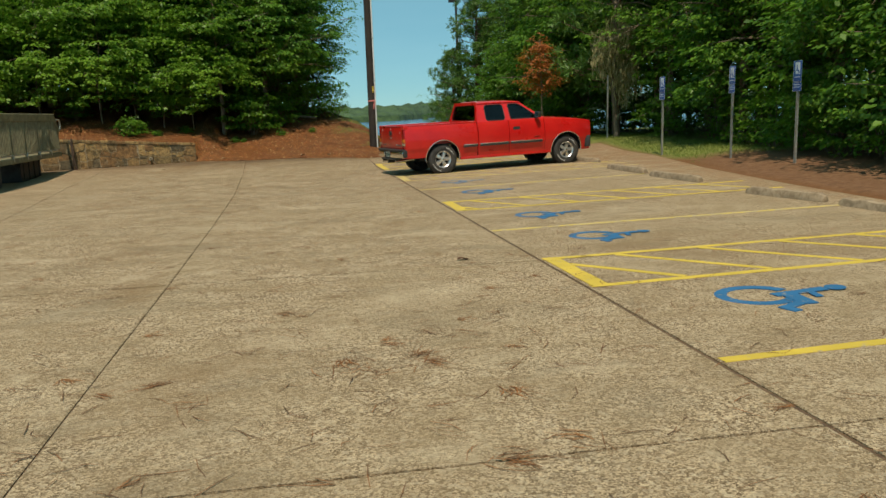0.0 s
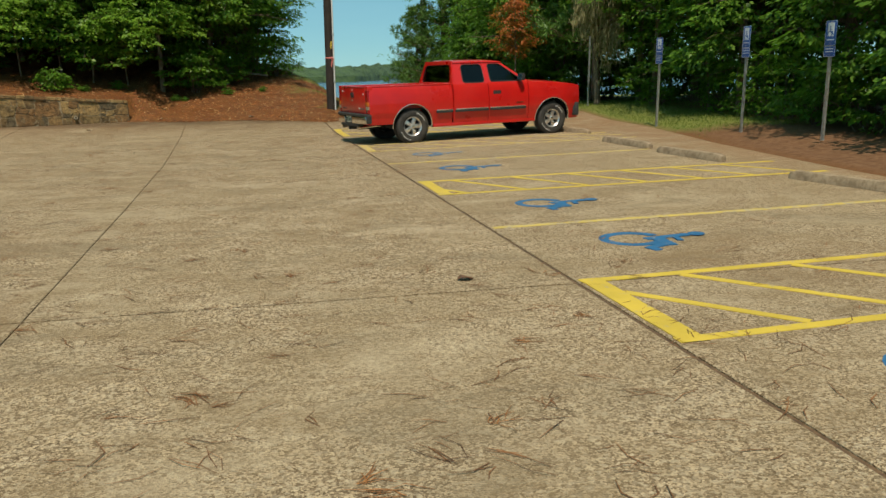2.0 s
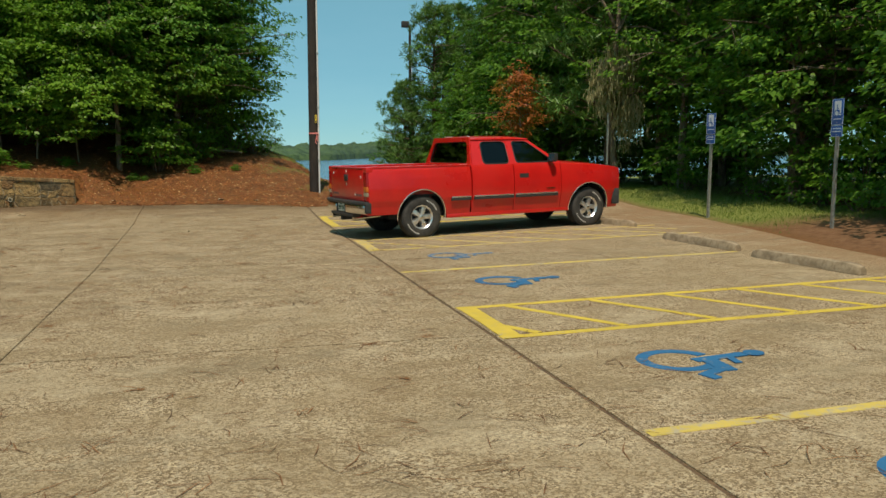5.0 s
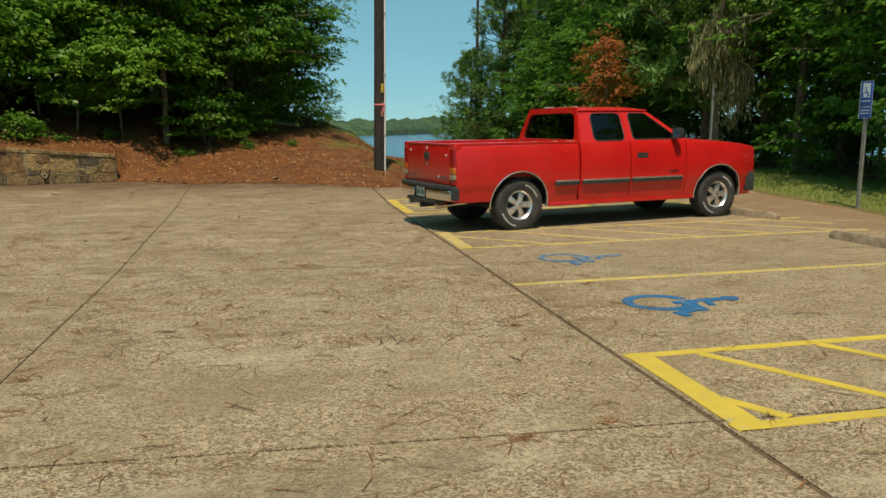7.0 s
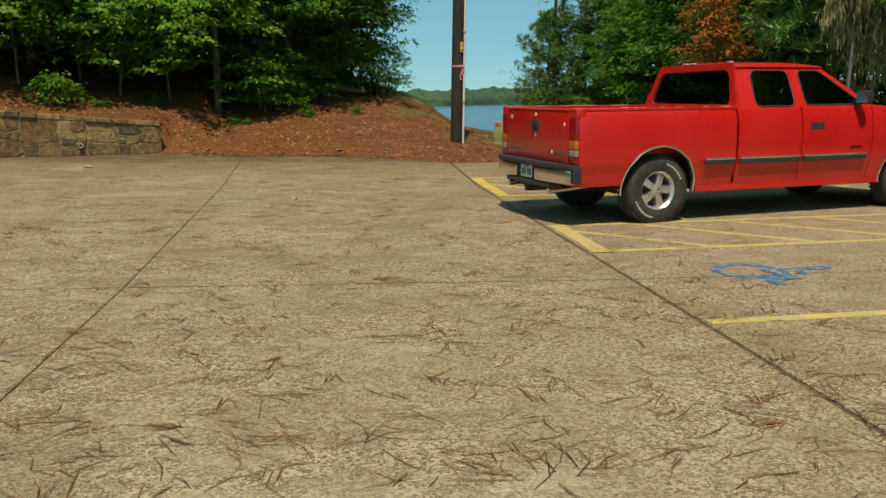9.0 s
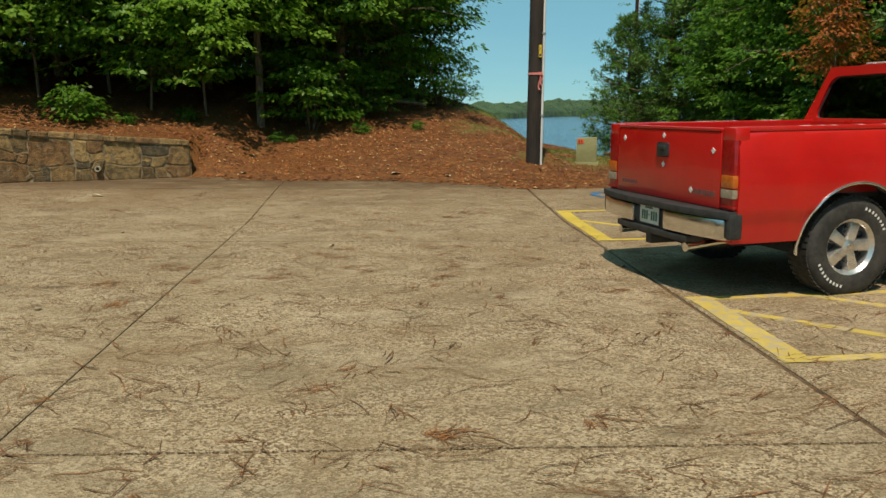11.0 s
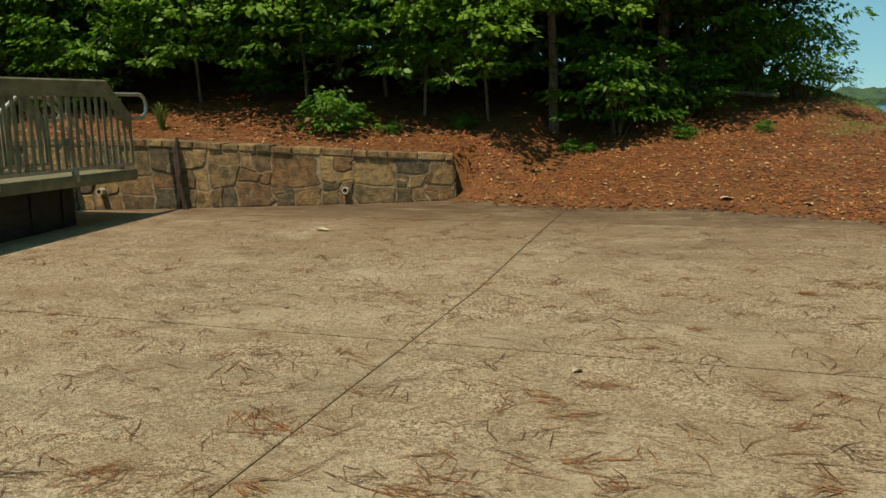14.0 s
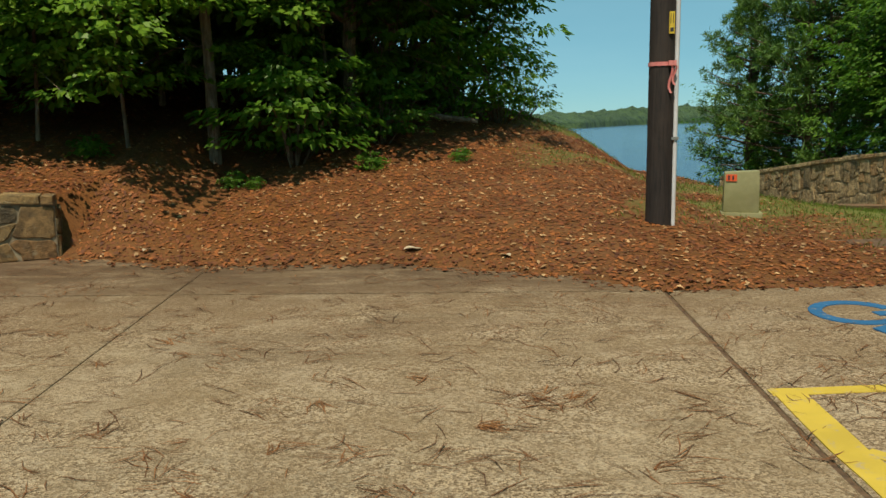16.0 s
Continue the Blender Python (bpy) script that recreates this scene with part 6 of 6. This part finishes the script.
rg = np.random.default_rng(77)
spots = [(rg.uniform(-9, 7.5), 1.5 + 29.3 * rg.random() ** 0.8, int(rg.integers(1, 5)), 0.01 + 0.04 * rg.random()) for _ in range(3300)]
spots += [(rg.uniform(-8, 3), rg.uniform(16, 30.8), int(rg.integers(2, 6)), 0.02 + 0.05 * rg.random()) for _ in range(1600)]
spots += [(rg.uniform(-4, 3), rg.uniform(2, 30), 1, 0.02) for _ in range(1500)]
strands("pine_straw", "brown pine needles scattered over the concrete", STRAW, spots, rg, 0.19, 0.0056, 0.45, "pine needles")
spots = [(rg.uniform(-7, 2), rg.uniform(3, 30), int(rg.integers(10, 34)), 0.02 + 0.035 * rg.random()) for _ in range(190)]
spots += [(-2.12, 21.86, 80, 0.08), (-3.41, 22.17, 70, 0.08), (-3.44, 21.76, 40, 0.06), (-0.81, 23.84, 50, 0.12), (-1.23, 22.82, 30, 0.07), (-1.96, 23.26, 50, 0.09), (-0.37, 23.12, 40, 0.08), (0.44, 23.38, 40, 0.08), (0.04, 19.43, 60, 0.05), (-0.67, 24.25, 60, 0.09), (-0.85, 24.02, 50, 0.1), (0.22, 6.35, 50, 0.09), (0.64, 5.56, 45, 0.08), (0.8, 4.79, 30, 0.1), (-0.68, 7.84, 40, 0.07), (0.25, 6.21, 50, 0.08), (-0.16, 6.02, 30, 0.09), (0.94, 6.33, 25, 0.06)]
spots += [(-2.2, 23.4, 60, 0.12), (-2.5, 22.6, 70, 0.12), (-1.0, 22.9, 60, 0.14), (-0.6, 23.3, 60, 0.12), (0.3, 22.9, 50, 0.1), (0.35, 4.6, 60, 0.1), (-0.25, 6.4, 60, 0.1), (0.45, 26.75, 60, 0.03), (0.75, 27.1, 50, 0.1), (-3.9, 29.5, 120, 0.3), (-3.0, 29.8, 100, 0.3)]
strands("rust_straw_clump", "clumps of rust-brown pine straw on the concrete", STRAW_RED, [(x, y, max(6, int(k * 0.45)), w * 0.55) for x, y, k, w in spots], rg, 0.13, 0.006, 0.5, "pine needles")

n = 150000
x, y = rg.uniform(-15, 7.5, n), rg.uniform(29.4, 40, n)
edge = np.where(x < -3.85, np.interp(x, WALL_X, WALL_Y) + 0.4, np.interp(x, EDGE_X, EDGE_Y) - 0.35 * rg.random(n) ** 2)
l_, g_, d_ = cover(x, y)
keep = (y > edge) & (rg.random(n) > g_ * 1.1)
x, y = x[keep], y[keep]
n = len(x)
onlot = (x > -3.85) & (y < np.interp(x, EDGE_X, EDGE_Y) + 0.03)
z = np.where(onlot, lot_z(y, x), land(x, y)) + 0.003 + 0.006 * rg.random(n)
a = rg.random(n) * 6.283
tilt = np.stack([-(land(x + 0.15, y) - land(x - 0.15, y)) / 0.3, -(land(x, y + 0.15) - land(x, y - 0.15)) / 0.3, np.ones(n)], 1)
tilt = np.where(onlot[:, None], np.array([0, 0, 1.0]), np.clip(tilt, -0.6, 1)) + rg.normal(0, 0.13, (n, 3)) + np.array([0, -0.08, 0])
way = np.stack([np.cos(a), np.sin(a), np.zeros(n)], 1)
way[:, 2] = -(way[:, 0] * tilt[:, 0] + way[:, 1] * tilt[:, 1]) / tilt[:, 2]
sz = 0.026 + 0.06 * rg.random(n) ** 1.7
flakes = leaf_quads(np.stack([x, y, z], 1), way, tilt, sz, sz * 0.55)
# a small share of flakes takes the sunlit-edge colour
tan = np.tile(rg.random(n) < 0.065, len(flakes) // n) if len(flakes) != n else rg.random(n) < 0.065
thing("leaf_litter", "fallen rust-brown leaves covering the bank", "fallen leaves", kind="stuff", data=quads("leaf_litter", flakes[~tan], LITTER))
thing("pale_leaf_litter", "leaves in pale tan for sunlit curled edges, strewn over the litter", "fallen leaves", kind="stuff", data=quads("pale_leaf_litter", flakes[tan] + np.array([0, 0, 0.008]), LITTER_LIT))

n = 95000
x, y = rg.uniform(0.6, 15, n), rg.uniform(19, 44, n)
l_, g_, d_ = cover(x, y)
keep = (rg.random(n) < g_ * 1.0) & ((y > np.interp(x, EDGE_X, EDGE_Y) + 0.05) | (x > np.interp(y, LOT_RIGHT_Y, LOT_RIGHT_X) + 0.05)) & ~((x > np.interp(y, [36.4, 38, 41, 46], [9.3, 8.75, 8.1, 7.37]) - 1.0) & (y > 36.2))
x, y = x[keep], y[keep]
n = len(x)
way = np.stack([rg.normal(0, 0.4, n), rg.normal(0, 0.4, n), np.ones(n)], 1)
ln = 0.04 + 0.06 * rg.random(n)
thing("grass", "short patchy yellow-green grass on the verge", "grass", kind="stuff",
      data=quads("grass", leaf_quads(np.stack([x, y, land(x, y) - 0.005], 1), way, rg.normal(0, 1, (n, 3)), ln, np.full(n, 0.009)), GRASS))


# ---- single finds on the ground ----
DRY = surface("dry_leaf_brown", (0.07, 0.035, 0.018), (0.15, 0.075, 0.035), 30, rough=0.8, relief=0.3)
PALE = surface("pale_dry_leaf", (0.42, 0.33, 0.2), (0.58, 0.48, 0.32), 30, rough=0.8, relief=0.3)


def curled_leaf(x, y, size, turn, mat, label):
    """A dry leaf, pointed and curled up along its edges."""
    rows = []
    for i in range(7):
        u = i / 6
        w = size * 0.36 * math.sin(math.pi * (0.06 + 0.9 * u)) ** 0.8
        rows.append([(size * (u - 0.5), w * v, 0.004 + 0.03 * size * 4 * abs(v) ** 2 * (0.6 + 0.4 * u) + 0.012 * math.sin(5 * u)) for v in (-1, -0.5, 0, 0.5, 1)])
    z = zland(x, y) + 0.012 if y > np.interp(x, EDGE_X, EDGE_Y) else float(lot_z(y, x)) + 0.006
    thing("dry_leaf", label, "leaf", pose(x, y, z, 0, 0, turn), data=Build().grid(rows).mesh("dry_leaf", mat, thick=0.0015))


curled_leaf(1.22, 9.74, 0.13, 15, DRY, "curled dark brown leaf on the concrete")
curled_leaf(-0.80, 24.47, 0.07, 60, PALE, "pale curled dry leaf on the concrete")
curled_leaf(-0.16, 30.95, 0.17, 20, PALE, "pale curled leaf on the litter's edge")
curled_leaf(0.75, 30.6, 0.12, 130, PALE, "pale curled leaf on the litter's edge")
curled_leaf(-2.9, 31.1, 0.12, 75, PALE, "pale curled leaf on the litter's edge")
curled_leaf(-4.6, 28.6, 0.15, 10, PALE, "pale curled dry leaf on the concrete")
for x, y, a, ln in ((-2.6, 21.77, 30, 0.05), (-3.2, 25.4, 100, 0.04), (1.9, 23.3, 50, 0.06)):
    st = Build().lathe([(0.0, 0.55), (0.5, 0.45), (0.8, 0.2), (0.75, -0.1), (0.4, -0.3), (0.0, -0.32)], "z", 9)
    st.v = [(p[0] * ln * 0.7, p[1] * ln * 0.5, p[2] * ln * 0.5 + 0.012) for p in st.v]
    thing("pebble", "small grey pebble lying on the concrete", "pebble", pose(x, y, float(lot_z(y, x)), 0, 0, a), data=st.mesh("pebble", STOP))
